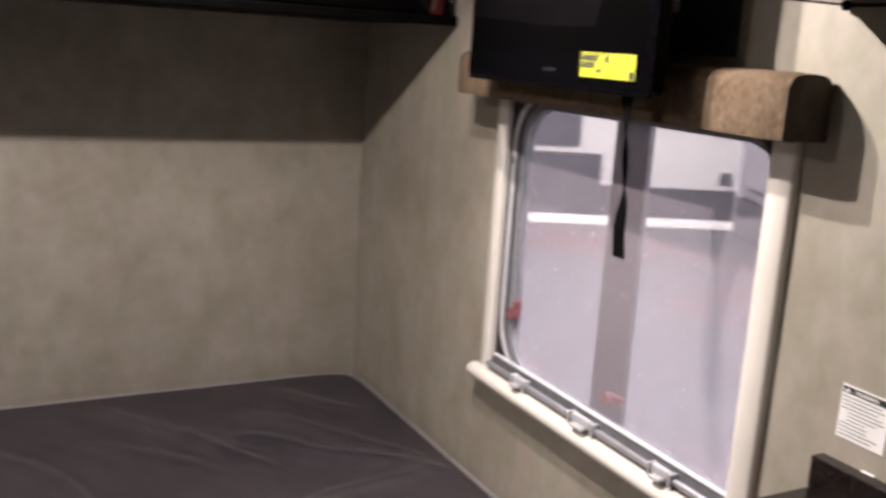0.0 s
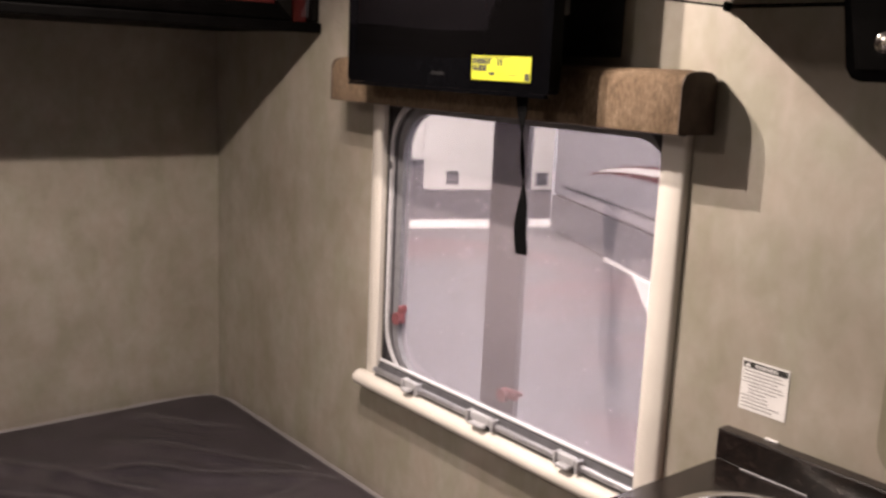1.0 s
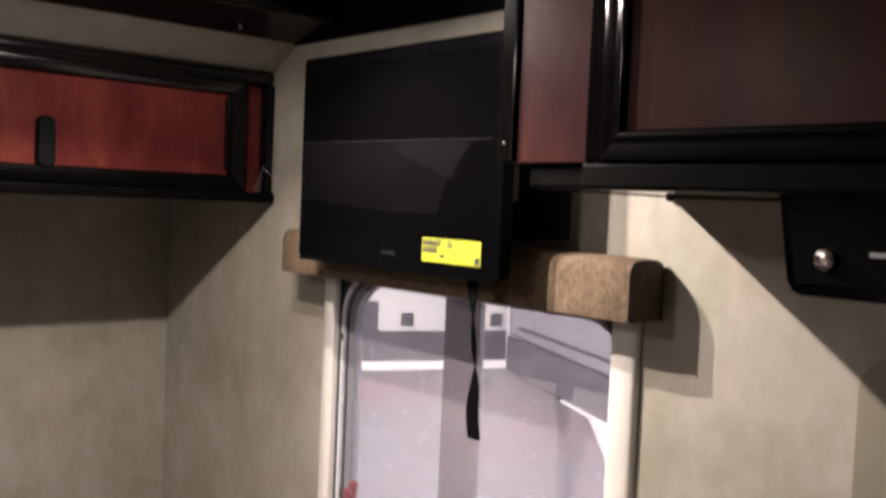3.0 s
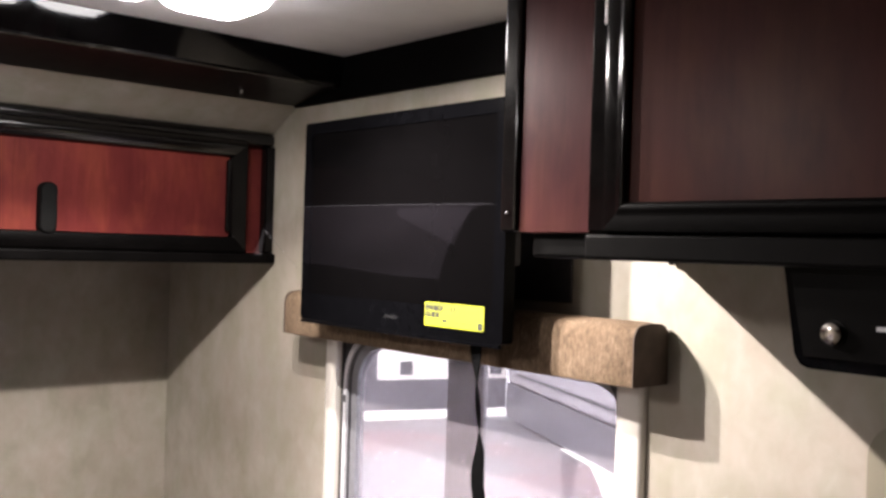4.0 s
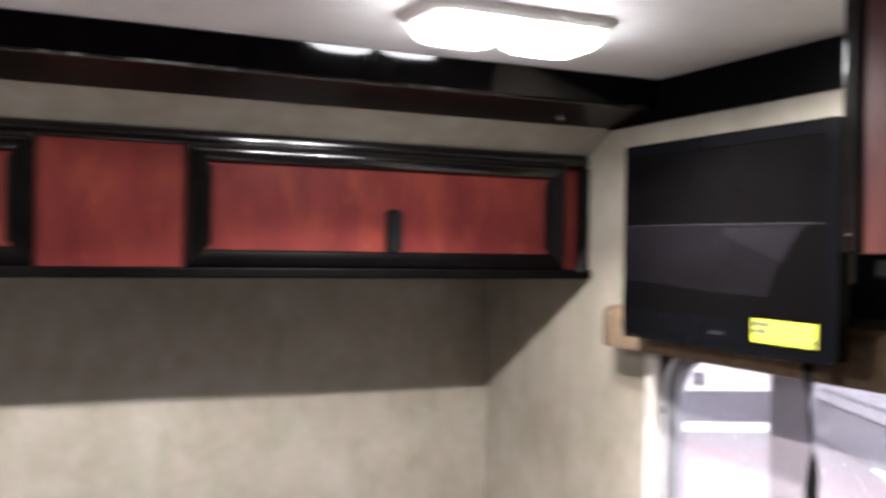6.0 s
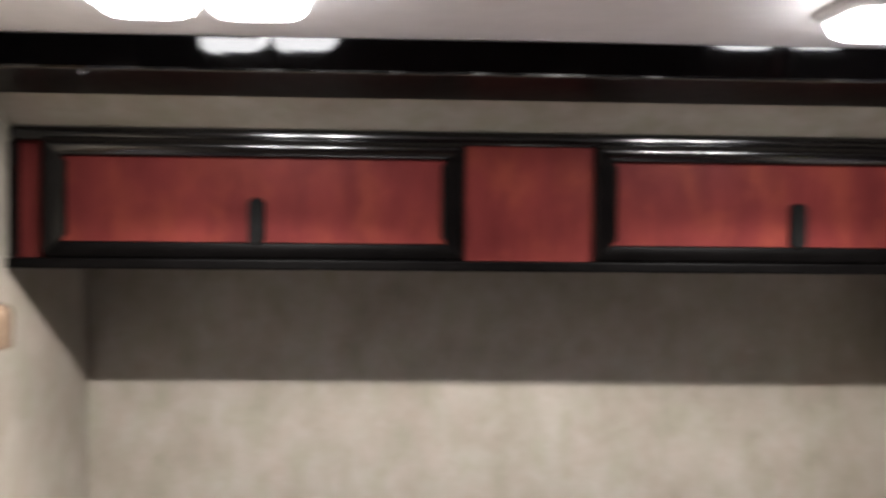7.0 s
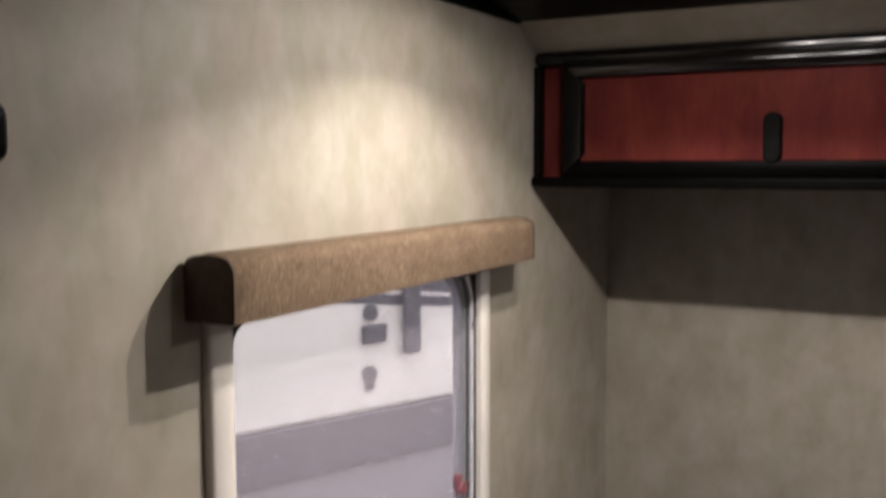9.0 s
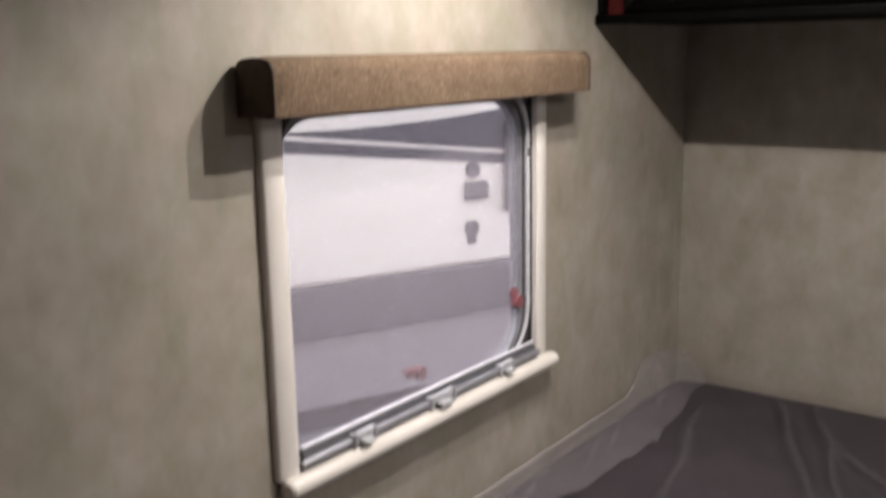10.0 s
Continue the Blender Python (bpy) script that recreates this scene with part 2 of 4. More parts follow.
GRANITE = granite()
QUILT = quilt()
FLOOR = plain("brown_vinyl_floor", (0.16, 0.11, 0.075), 0.45, vary=0.25, scale=12)
FILM = clear_sheet("protective_film", 0.988, (0.13, 0.115, 0.15), 0.08, 0.75)
FILM_RIM = clear_sheet("film_rim", 0.982, (0.45, 0.45, 0.50), 0.10, 0.7)
FILM_EDGE = clear_sheet("film_edge", 0.88, (0.52, 0.52, 0.56), 0.10, 0.7)
POLY = clear_sheet("clear_polythene", 0.888, (0.38, 0.31, 0.41), 0.20, 0.22)
POLY_LOOSE = clear_sheet("loose_polythene", 0.79, (0.42, 0.38, 0.42), 0.25, 0.75)
POLY_EDGE = clear_sheet("bunched_polythene", 0.35, (0.60, 0.57, 0.58), 0.25, 0.75)
POLY_PLEAT = clear_sheet("pleated_polythene", 0.945, (0.46, 0.44, 0.47), 0.30, 0.75)
POLY_FOLD = clear_sheet("folded_polythene", 0.88, (0.50, 0.46, 0.49), 0.28, 0.75)
MESH = clear_sheet("insect_screen", 0.76, (0.38, 0.34, 0.38), 0.5, 0.95)
GLASS = glass_pane()
LENS = lit_lens()
HOUSING = plain("white_lamp_housing", (0.75, 0.74, 0.72), 0.4, vary=0.04, scale=20)
CONCRETE = hall_floor()
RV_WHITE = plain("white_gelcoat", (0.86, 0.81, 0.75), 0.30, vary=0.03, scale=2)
RV_GREY = plain("grey_gelcoat", (0.126, 0.121, 0.135), 0.35, vary=0.08, scale=3)
RV_PALE = plain("pale_grey_gelcoat", (0.325, 0.302, 0.318), 0.35, vary=0.06, scale=3)
RV_DARK = plain("charcoal_decal", (0.075, 0.073, 0.080), 0.4, vary=0.1, scale=6)
RV_RED = plain("red_decal", (0.14, 0.035, 0.040), 0.4, vary=0.1, scale=6)


# ---- mesh helpers ----
def thing(name, at, label, category, group="", kind=""):
    return tagged_empty(name, at, label, category, group, kind)


def tagged_empty(name, at, label, category, group, kind):
    ob = new(name)
    ob.empty_display_size = 0.05
    ob.location = at
    return tagged(ob, label, category, group, kind)


def part(name, bm, mat, parent=None, label="", smooth=False):
    """Links a bmesh, in world metres, as one mesh under a thing or a part."""
    me = bpy.data.meshes.new(name)
    bmesh.ops.recalc_face_normals(bm, faces=bm.faces)
    bm.to_mesh(me)
    bm.free()
    me.materials.append(mat)
    if smooth:
        me.shade_smooth()
        me.set_sharp_from_angle(angle=radians(38))
    ob = new(name, me)
    if parent is not None:
        ob.parent = parent
        if parent.type == "EMPTY":
            ob.matrix_parent_inverse = Matrix.Translation(-parent.location)
    if label:
        ob["label"] = label
    return ob


def structure(name, bm, mat, label="", smooth=False):
    return tagged(part(name, bm, mat, None, smooth=smooth), label, "", "", "structure")


def box(x0, x1, y0, y1, z0, z1, bevel=0.0, segments=2, bm=None):
    own = bmesh.new()
    bmesh.ops.create_cube(own, size=1)
    size = (abs(x1 - x0), abs(y1 - y0), abs(z1 - z0))
    bmesh.ops.transform(own, matrix=Matrix.LocRotScale(((x0 + x1) / 2, (y0 + y1) / 2, (z0 + z1) / 2), None, size), verts=own.verts)
    if bevel:
        bmesh.ops.bevel(own, geom=own.edges[:], offset=min(bevel, min(size) * 0.45), segments=segments, profile=0.5, affect="EDGES")
    if bm is None:
        return own
    me = bpy.data.meshes.new("joined")
    own.to_mesh(me)
    own.free()
    bm.from_mesh(me)
    bpy.data.meshes.remove(me)
    return bm


def loft(rings, closed=True, caps=True, bm=None):
    """Skin through rings of points with the same count."""
    bm = bm or bmesh.new()
    rows = [[bm.verts.new(p) for p in ring] for ring in rings]
    for a, b in zip(rows, rows[1:]):
        n = len(a)
        for i in range(n if closed else n - 1):
            j = (i + 1) % n
            bm.faces.new((a[i], a[j], b[j], b[i]))
    if caps and closed:
        bm.faces.new(rows[0][::-1])
        bm.faces.new(rows[-1])
    return bm


def round_rect(a0, a1, b0, b1, r, n=8, low=None):
    """Corner-rounded rectangle as (a, b) points, counter-clockwise; low: another radius for the corner (a0, b0)."""
    pts = []
    q0 = r if low is None else low
    wide = r
    for ca, cb, start, r in ((a1 - r, b1 - r, 0, wide), (a0 + r, b1 - r, 90, wide), (a0 + q0, b0 + q0, 180, q0), (a1 - r, b0 + r, 270, wide)):
        for i in range(n + 1):
            q = radians(start + 90 * i / n)
            pts.append((ca + r * math.cos(q), cb + r * math.sin(q)))
    return pts


def ring_frame(outer, inner, depth0, depth1, place):
    """A closed frame between two outlines of equal count; place(a, b, d) gives the world point."""
    bm = bmesh.new()
    loops = [[bm.verts.new(place(a, b, d)) for a, b in line] for line, d in ((outer, depth0), (outer, depth1), (inner, depth1), (inner, depth0))]
    n = len(outer)
    for k in range(4):
        p, q = loops[k], loops[(k + 1) % 4]
        for i in range(n):
            j = (i + 1) % n
            bm.faces.new((p[i], p[j], q[j], q[i]))
    return bm


def cylinder(center, axis, r, length, n=20, bevel=0.0):
    """A rod round center along axis ('x', 'y' or 'z')."""
    bm = bmesh.new()
    bmesh.ops.create_cone(bm, cap_ends=True, segments=n, radius1=r, radius2=r, depth=length)
    if bevel:
        rim = [e for e in bm.edges if abs(e.verts[0].co.z - e.verts[1].co.z) < 1e-6]
        bmesh.ops.bevel(bm, geom=rim, offset=bevel, segments=2, profile=0.5, affect="EDGES")
    turn = {"x": Euler((0, radians(90), 0)), "y": Euler((radians(90), 0, 0)), "z": Euler((0, 0, 0))}[axis]
    bmesh.ops.transform(bm, matrix=Matrix.LocRotScale(center, turn, None), verts=bm.verts)
    return bm


def letters(name, text, size, m, mat, parent, bold=0.055, depth=0.0003):
    """Flat raised lettering in the built-in font, joined as a mesh."""
    cu = bpy.data.curves.new(name, "FONT")
    cu.body, cu.size, cu.extrude, cu.offset = text, size, depth, size * 0.9 * bold
    ob = bpy.data.objects.new(name, cu)
    me = bpy.data.meshes.new_from_object(ob)
    bpy.data.objects.remove(ob)
    bpy.data.curves.remove(cu)
    bm = bmesh.new()
    bm.from_mesh(me)
    bpy.data.meshes.remove(me)
    for k in (-bold, bold):
        old = bm.verts[:]
        both = bmesh.ops.duplicate(bm, geom=bm.verts[:] + bm.edges[:] + bm.faces[:]) if k < 0 else {"geom": old[: len(old) // 2]}
        bmesh.ops.translate(bm, vec=(k * size, 0, 0.0001 if k > 0 else 0), verts=[g for g in both["geom"] if isinstance(g, bmesh.types.BMVert)])
    bmesh.ops.transform(bm, matrix=m, verts=bm.verts)
    return part(name, bm, mat, parent)


# ---- shell of the trailer ----
SMALL = (0.05, 0.316, 1.000, 1.30)   # small galley window: y0, y1, z0, z1


def side_wall(name, x0, x1, label, small=False):
    bm = bmesh.new()
    if small:
        y0, y1, z0, z1 = SMALL
        box(x0, x1, YS, y0, 0, ZC, bm=bm)
        box(x0, x1, y1, WIN_Y0, 0, ZC, bm=bm)
        box(x0, x1, y0, y1, 0, z0, bm=bm)
        box(x0, x1, y0, y1, z1, ZC, bm=bm)
    else:
        box(x0, x1, YS, WIN_Y0, 0, ZC, bm=bm)
    box(x0, x1, WIN_Y1, YN, 0, ZC, bm=bm)
    box(x0, x1, WIN_Y0, WIN_Y1, 0, WIN_Z0, bm=bm)
    box(x0, x1, WIN_Y0, WIN_Y1, WIN_Z1, ZC, bm=bm)
    return structure(name, bm, WALL, label)


structure("floor", box(XW - 0.05, XE + 0.05, YS - 0.05, YN + 0.05, -0.05, 0), FLOOR, "brown vinyl floor of the trailer")
side_wall("wall_east", XE, XE + 0.05, "beige mottled wallpaper wall with window openings", True)
side_wall("wall_west", XW - 0.05, XW, "beige mottled wallpaper wall with a window opening")
structure("wall_north", box(XW - 0.05, XE + 0.05, YN, YN + 0.05, 0, ZC), WALL, "beige mottled wallpaper wall behind the bed")
# south wall is never in view; dark cherry keeps its bounced light low
structure("wall_south", box(XW - 0.05, XE + 0.05, YS - 0.05, YS, 0, ZC), CHERRY, "plain unseen wall closing the trailer, dark cherry to cut bounced light")
structure("ceiling", box(XW - 0.05, XE + 0.05, YS - 0.05, YN + 0.05, ZC, ZC + 0.05), CEIL, "white vinyl trailer ceiling")


def prism(profile, x0, x1):
    """A profile of (y, z) points pulled along x."""
    return loft([[(x0, y, z) for y, z in profile], [(x1, y, z) for y, z in profile]])


def prism_y(profile, y0, y1):
    """A profile of (x, z) points pulled along y."""
    return loft([[(x, y0, z) for x, z in profile], [(x, y1, z) for x, z in profile]])


# dark fascia board, leaning slightly, with its underside running back to the bulkhead
def fascia_end(x, lean):
    return [(x, y, z) for y, z in ((Y_FAS, Z_FAS + 0.004), (Y_FAS + 0.004, Z_FAS), (Y_FAS + 0.016, Z_FAS), (Y_FAS + 0.016, ZC - 0.002), (Y_FAS - lean, ZC - 0.002))]


structure("trim_fascia", loft([fascia_end(XW + 0.0125 + (XE - XW - 0.025) * k / 16, 0.0048 + 0.0060 * k / 16) for k in range(17)]),
          PIANO, "glossy espresso fascia board under the ceiling")
soffit = structure("trim_soffit", prism([(Y_FAS + 0.017, Z_FAS + 0.002), (1.586, 1.8155), (1.592, 1.8165), (1.592, 1.835), (Y_FAS + 0.017, 1.86)], XW + 0.0125, XE - 0.0125),
          SOFFIT, "dark satin underside of the fascia")
for sx, sy in ((0.725, 1.54), (-0.986, 1.45)):
    part("screw", cylinder((sx, sy, 1.8425 - 0.1408 * (sy - 1.4)), "z", 0.004, 0.008, 10), CHROME, soffit)
structure("wall_bulkhead", prism([(1.593, 1.8165), (Y_CAB + 0.006, Z_CAB1 + 0.001), (Y_CAB + 0.06, Z_CAB1 + 0.001), (1.64, 1.84), (1.593, 1.84)], XW + 0.001, XE - 0.001),
          WALL, "beige wallpaper bulkhead leaning out over the cabinet")
structure("trim_band_east", prism_y([(XE - 0.001, 1.813), (XE - 0.010, 1.813), (XE - 0.012, 1.815), (XE - 0.012, ZC - 0.001), (XE - 0.001, ZC - 0.001)], 0.665, 1.5915), BLACK_SATIN, "glossy espresso trim band along the ceiling")
structure("trim_band_west", prism_y([(XW + 0.001, 1.813), (XW + 0.010, 1.813), (XW + 0.012, 1.815), (XW + 0.012, ZC - 0.001), (XW + 0.001, ZC - 0.001)], 0.252, 1.5915), BLACK_SATIN, "glossy espresso trim band along the ceiling")


# ---- overhead cabinet over the bed ----
CONVEX = [(0.0, 0.0), (0.0, 0.62), (0.07, 0.80), (0.20, 0.95), (0.36, 1.0), (0.55, 0.96), (0.74, 0.84), (0.90, 0.62), (0.98, 0.45), (1.0, 0.36), (1.0, 0.0)]
FLAT = [(0.0, 0.0), (0.0, 0.72), (0.05, 0.92), (0.12, 1.0), (0.88, 0.96), (0.95, 0.88), (1.0, 0.70), (1.0, 0.0)]


def moulding(name, a, b, w, proud, y_face, mat, parent, inward, prof=FLAT):
    """One rail of a door frame on a face at y_face: a convex strip from a to b (x, z), w wide towards inward (dx, dz)."""
    (ax, az), (bx, bz) = a, b
    dx, dz = inward
    horizontal = abs(bx - ax) > abs(bz - az)
    rings = []
    for end, (px, pz) in ((0, a), (1, b)):
        ring = []
        for s, h in prof:
            mitre = s * w * (1 if end == 0 else -1)
            ox = dx * s * w + (mitre if horizontal else 0)
            oz = dz * s * w + (0 if horizontal else mitre)
            ring.append((px + ox, y_face - h * proud, pz + oz))
        rings.append(ring)
    return part(name, loft(rings), mat, parent, smooth=True)


def north_door(parent, x0, x1, z0, z1, w, pull_x):
    door = part("door", box(x0 + w * 0.8, x1 - w * 0.8, Y_CAB + 0.000, Y_CAB + 0.0035, z0 + 0.6 * w, z1 - 0.6 * w, 0.001, 1), CHERRY, parent, "cherry panel door in a black frame")
    y = Y_CAB + 0.004
    moulding("frame_rail", (x0, z1), (x1, z1), w * 0.78, 0.026, y, BLACK_GLOSS, door, (0, -1), CONVEX)
    moulding("frame_rail", (x0, z0), (x1, z0), w * 0.72, 0.020, y, BLACK_SATIN, door, (0, 1))
    moulding("frame_stile", (x0, z0), (x0, z1), w, 0.017, y, BLACK, door, (1, 0))
    moulding("frame_stile", (x1, z0), (x1, z1), w, 0.017, y, BLACK, door, (-1, 0))
    bm = loft([[(pull_x + a, Y_CAB - d, 1.576 + c) for a, c in round_rect(-s, s, -h, h, s * 0.9, 5)] for d, s, h in ((0.0005, 0.0165, 0.048), (0.016, 0.0165, 0.048), (0.021, 0.014, 0.045), (0.022, 0.009, 0.040))])
    part("pull", bm, MATT, door, "black tab pull", smooth=True)
    return door


cab = thing("overhead_cabinet", (-0.158, 1.93, Z_CAB0), "long cherry overhead cabinet with black frames above the bed", "cabinet")
bm = box(XW + 0.002, XE - 0.002, Y_CAB + 0.022, YN - 0.002, Z_CAB0 + 0.004, Z_CAB0 + 0.018)
box(XW + 0.002, XE - 0.002, Y_CAB + 0.022, YN - 0.002, Z_CAB1 - 0.016, Z_CAB1 - 0.001, bm=bm)
part("carcass", bm, BLACK_SATIN, cab)
for x0, x1, back in ((XW + 0.003, -1.130, 0.021), (-0.296, -0.020, 0.0), (0.812, XE - 0.003, 0.021)):
    part("filler_panel", box(x0, x1, Y_CAB + 0.004 + back, Y_CAB + 0.018 + back, 1.498, 1.737, 0.0015, 1), CHERRY, cab, "cherry filler panel of the face frame")
bm = box(-1.130, -0.300, Y_CAB + 0.006, Y_CAB + 0.018, 1.498, 1.737)
box(-0.016, 0.812, Y_CAB + 0.006, Y_CAB + 0.018, 1.498, 1.737, bm=bm)
part("face_backing", bm, BLACK_SATIN, cab)
part("bottom_trim", box(XW + 0.002, XE - 0.002, Y_CAB - 0.016, Y_CAB + 0.020, Z_CAB0, 1.4995, 0.004, 2), BLACK_SATIN, cab, "black bottom trim")
part("top_trim", box(XW + 0.002, XE - 0.002, Y_CAB - 0.006, Y_CAB + 0.020, 1.7335, Z_CAB1, 0.0115, 6), BLACK_GLOSS, cab, "black top trim", smooth=True)
part("end_trim", box(XW + 0.002, -1.189, Y_CAB - 0.005, Y_CAB + 0.020, 1.5010, 1.7330, 0.003, 2), BLACK, cab, "black end trim")
part("end_trim", box(0.868, XE - 0.002, Y_CAB - 0.005, Y_CAB + 0.020, 1.5010, 1.7330, 0.003, 2), BLACK, cab, "black end trim")
north_door(cab, -1.138, -0.292, 1.500, 1.740, 0.047, -0.7130)
north_door(cab, -0.024, 0.820, 1.500, 1.740, 0.047, 0.402)


# ---- ceiling lamps ----
def ceiling_lamp(x, y):
    lamp = thing("ceiling_lamp", (x, y, ZC), "white twin-lens ceiling lamp, switched on", "lamp", "ceiling lamps")
    zc = ZC - 0.0005
    rings = [[(x + a, y + b, z) for a, b in round_rect(-0.158 + i, 0.158 - i, -0.078 + i, 0.078 - i, 0.03, 5)] for z, i in ((zc, 0), (zc - 0.010, 0), (zc - 0.016, 0.006))]
    part("housing", loft(rings), HOUSING, lamp, smooth=True)
    for dx in (-BULB_DX, BULB_DX):
        rings = [[(x + dx + a, y + b, z) for a, b in round_rect(-0.067 + i, 0.067 - i, -0.064 + i, 0.064 - i, 0.018 + r, 6)]
                 for z, i, r in ((zc - 0.0165, 0, 0), (zc - 0.026, 0.002, 0), (zc - 0.036, 0.007, 0), (zc - 0.043, 0.017, 0), (zc - 0.0465, 0.030, 0.002))]
        part("lens", loft(rings), LENS, lamp, "glowing clear lens", smooth=True)
    return lamp


for lamp_x, lamp_y, side in LAMPS:
    ceiling_lamp(lamp_x + (0.02 if side > 0 else 0), lamp_y + (0.03 if side > 0 else -0.012))


# ---- windows, one in each side wall ----
def window(name, wall_x, s, label):
    """s is the way out through the wall; d in the calls is metres outwards from the wall's inner face."""
    def X(d):
        return wall_x + s * d

    def place(a, b, d):
        return (X(d), a, b)

    win = thing(name, (wall_x, (WIN_Y0 + WIN_Y1) / 2, WIN_Z0), label, "window", "", "structure")
    # shade tracks on the wall face
    near = 0.0 if s > 0 else -0.013
    for nm, y0, y1 in (("track", 0.669 + near, 0.714 + near), ("track", 1.407, 1.444)):
        prof = [(y0, 0.0), (y0, -0.007), (y0 + 0.002, -0.011), (y0 + 0.006, -0.0145), (y1 - 0.014, -0.016), (y1 - 0.004, -0.0145), (y1, -0.011), (y1, 0.0)]
        if y0 > 1:
            prof = [(y0 + y1 - a, d) for a, d in prof]
        part(nm, loft([[(X(d - 0.0005), a, z) for a, d in prof] for z in (0.776, 1.345)]), CREAM, win, "cream plastic shade track", smooth=True)
    # hem bar, a fat half-round along the bottom
    rings = []
    for y, k in ((0.664, 0.72), (0.668, 0.95), (0.674, 1.0), (1.452, 1.0), (1.458, 0.95), (1.462, 0.72)):
        rings.append([(X(-0.0195 - 0.0195 * k * math.cos(q)), y, 0.761 + 0.0165 * k * math.sin(q)) for q in (2 * math.pi * i / 16 for i in range(16))])
    part("hem_bar", loft(rings), CREAM, win, "cream rounded shade hem bar", smooth=True)
    # reveal liner, charcoal bottom rail with a rod in front
    outer = [(WIN_Y1 - 0.0005, WIN_Z1 - 0.0005), (WIN_Y0 + 0.0005, WIN_Z1 - 0.0005), (WIN_Y0 + 0.0005, WIN_Z0 + 0.0005), (WIN_Y1 - 0.0005, WIN_Z0 + 0.0005)]
    inner = [(WIN_Y1 - 0.005, WIN_Z1 - 0.005), (WIN_Y0 + 0.005, WIN_Z1 - 0.005), (WIN_Y0 + 0.005, WIN_Z0 + 0.005), (WIN_Y1 - 0.005, WIN_Z0 + 0.005)]
    part("liner", ring_frame(outer, inner, 0.0005, 0.048, place), RUBBER, win, "dark window liner")
    rail = [(-0.016, 0.779), (-0.014, 0.786), (-0.005, 0.8035), (0.0, 0.806), (0.0, 0.779)]
    part("bottom_rail", loft([[(X(d), y, z) for d, z in rail] for y in (0.7145, 1.4055)]), RAIL, win, "charcoal bottom rail")
    part("rail_lip", box(X(-0.006), X(0.002), 0.7145, 1.4055, 0.8063, 0.8120, 0.002, 2), LIP, win, "thin bright rail lip")
    part("latch_rod", cylinder((X(-0.0175), 1.054, 0.7905), "y", 0.0062, 0.700, 14), ALU, win, "grey latch rod")
    # rounded rings of the pane, bright and dark by turns
    outs = [(0.682, 1.401, 0.784, 1.362, 0.108), (0.689, 1.391, 0.790, 1.350, 0.098), (0.694, 1.384, 0.794, 1.344, 0.092), (0.705, 1.366, 0.799, 1.328, 0.078)]
    rr = [round_rect(*q, 10, 0.006) for q in outs]
    edge = round_rect(WIN_Y0 + 0.006, WIN_Y1 - 0.006, WIN_Z0 + 0.006, WIN_Z1 - 0.006, 0.012, 10)
    part("corner_fill", ring_frame(edge, rr[0], 0.004, 0.012, place), RUBBER, win, "dark corner filler")
    part("bright_ring", ring_frame(rr[0], rr[1], 0.002, 0.014, place), LIP, win, "pale grey rounded ring", smooth=True)
    part("inner_ring", ring_frame(rr[1], rr[2], 0.006, 0.016, place), RV_DARK, win, "dark rounded ring", smooth=True)
    part("screen_rim", ring_frame(rr[2], rr[3], 0.010, 0.030, place), RIM, win, "grey screen rim", smooth=True)
    pane = part("pane", ring_solid(rr[2], 0.0425, 0.0455, place), GLASS, win, "clear glass pane")
    pane.visible_shadow = False
    part("screen", ring_solid(round_rect(0.700, 1.372, 0.797, 1.333, 0.074, 8, 0.006), 0.0200, 0.0204, place), MESH, win, "grey insect screen")
    # upright slider bars at the rear jamb
    part("slider_bar", box(X(-0.001), X(0.0055), 1.3850, 1.3900, 0.91, 1.24, 0.0015, 1), LATCH, win, "upright slider bar")
    part("ring_clip", box(X(-0.002), X(0.0055), 1.3905, 1.4045, 1.2120, 1.2270, 0.002, 1), RV_DARK, win, "small dark ring clip")
    # three latches on the rail, the middle one larger
    for y, k in ((1.272, 0.8), (1.058, 1.25), (0.842, 0.9)):
        latch = part("latch", box(X(-0.028), X(-0.016), y - 0.022 * k, y + 0.022 * k, 0.789, 0.8050, 0.003, 2), LATCH, win, "pale grey thumb latch")
        part("latch_tab", box(X(-0.040), X(-0.025), y - 0.016 * k, y + 0.014 * k, 0.7845, 0.7915, 0.003, 2), LATCH, latch)
        for q in (-1, 1):
            part("latch_clip", box(X(-0.030), X(-0.012), y + q * 0.027 * k - 0.003, y + q * 0.027 * k + 0.003, 0.781, 0.8045, 0.0015, 1), LATCH, latch)
    # red release handles behind the screen
    for y, z, wy, wz, dd in ((1.359, 0.915, 0.015, 0.030, -0.0225), (1.048, 0.835, 0.032, 0.015, 0.0)):
        h = part("release_handle", box(X(0.0310 + dd), X(0.0420 + dd), y - wy * 0.62, y + wy * 0.62, z - wz * 0.62, z + wz * 0.62, 0.006, 3), RED, win, "red emergency release handle")
        part("handle_boss", cylinder((X(0.0300 + dd), y + 0.4 * wy, z - 0.3 * wz), "x", 0.013, 0.010, 14), RED, h)
        part("handle_wing", box(X(0.0320 + dd), X(0.0400 + dd), y - wy * 1.0, y - wy * 0.2, z + wz * 0.2, z + wz * 0.75, 0.004, 2), RED, h)
    return win


def ring_solid(outline, d0, d1, place):
    return loft([[place(a, b, d) for a, b in outline] for d in (d0, d1)])


window("window_1", XE, 1, "trailer window with rounded pane, cream shade tracks and red release handles")
window("window_2", XW, -1, "trailer window with rounded pane, cream shade tracks and red release handles")


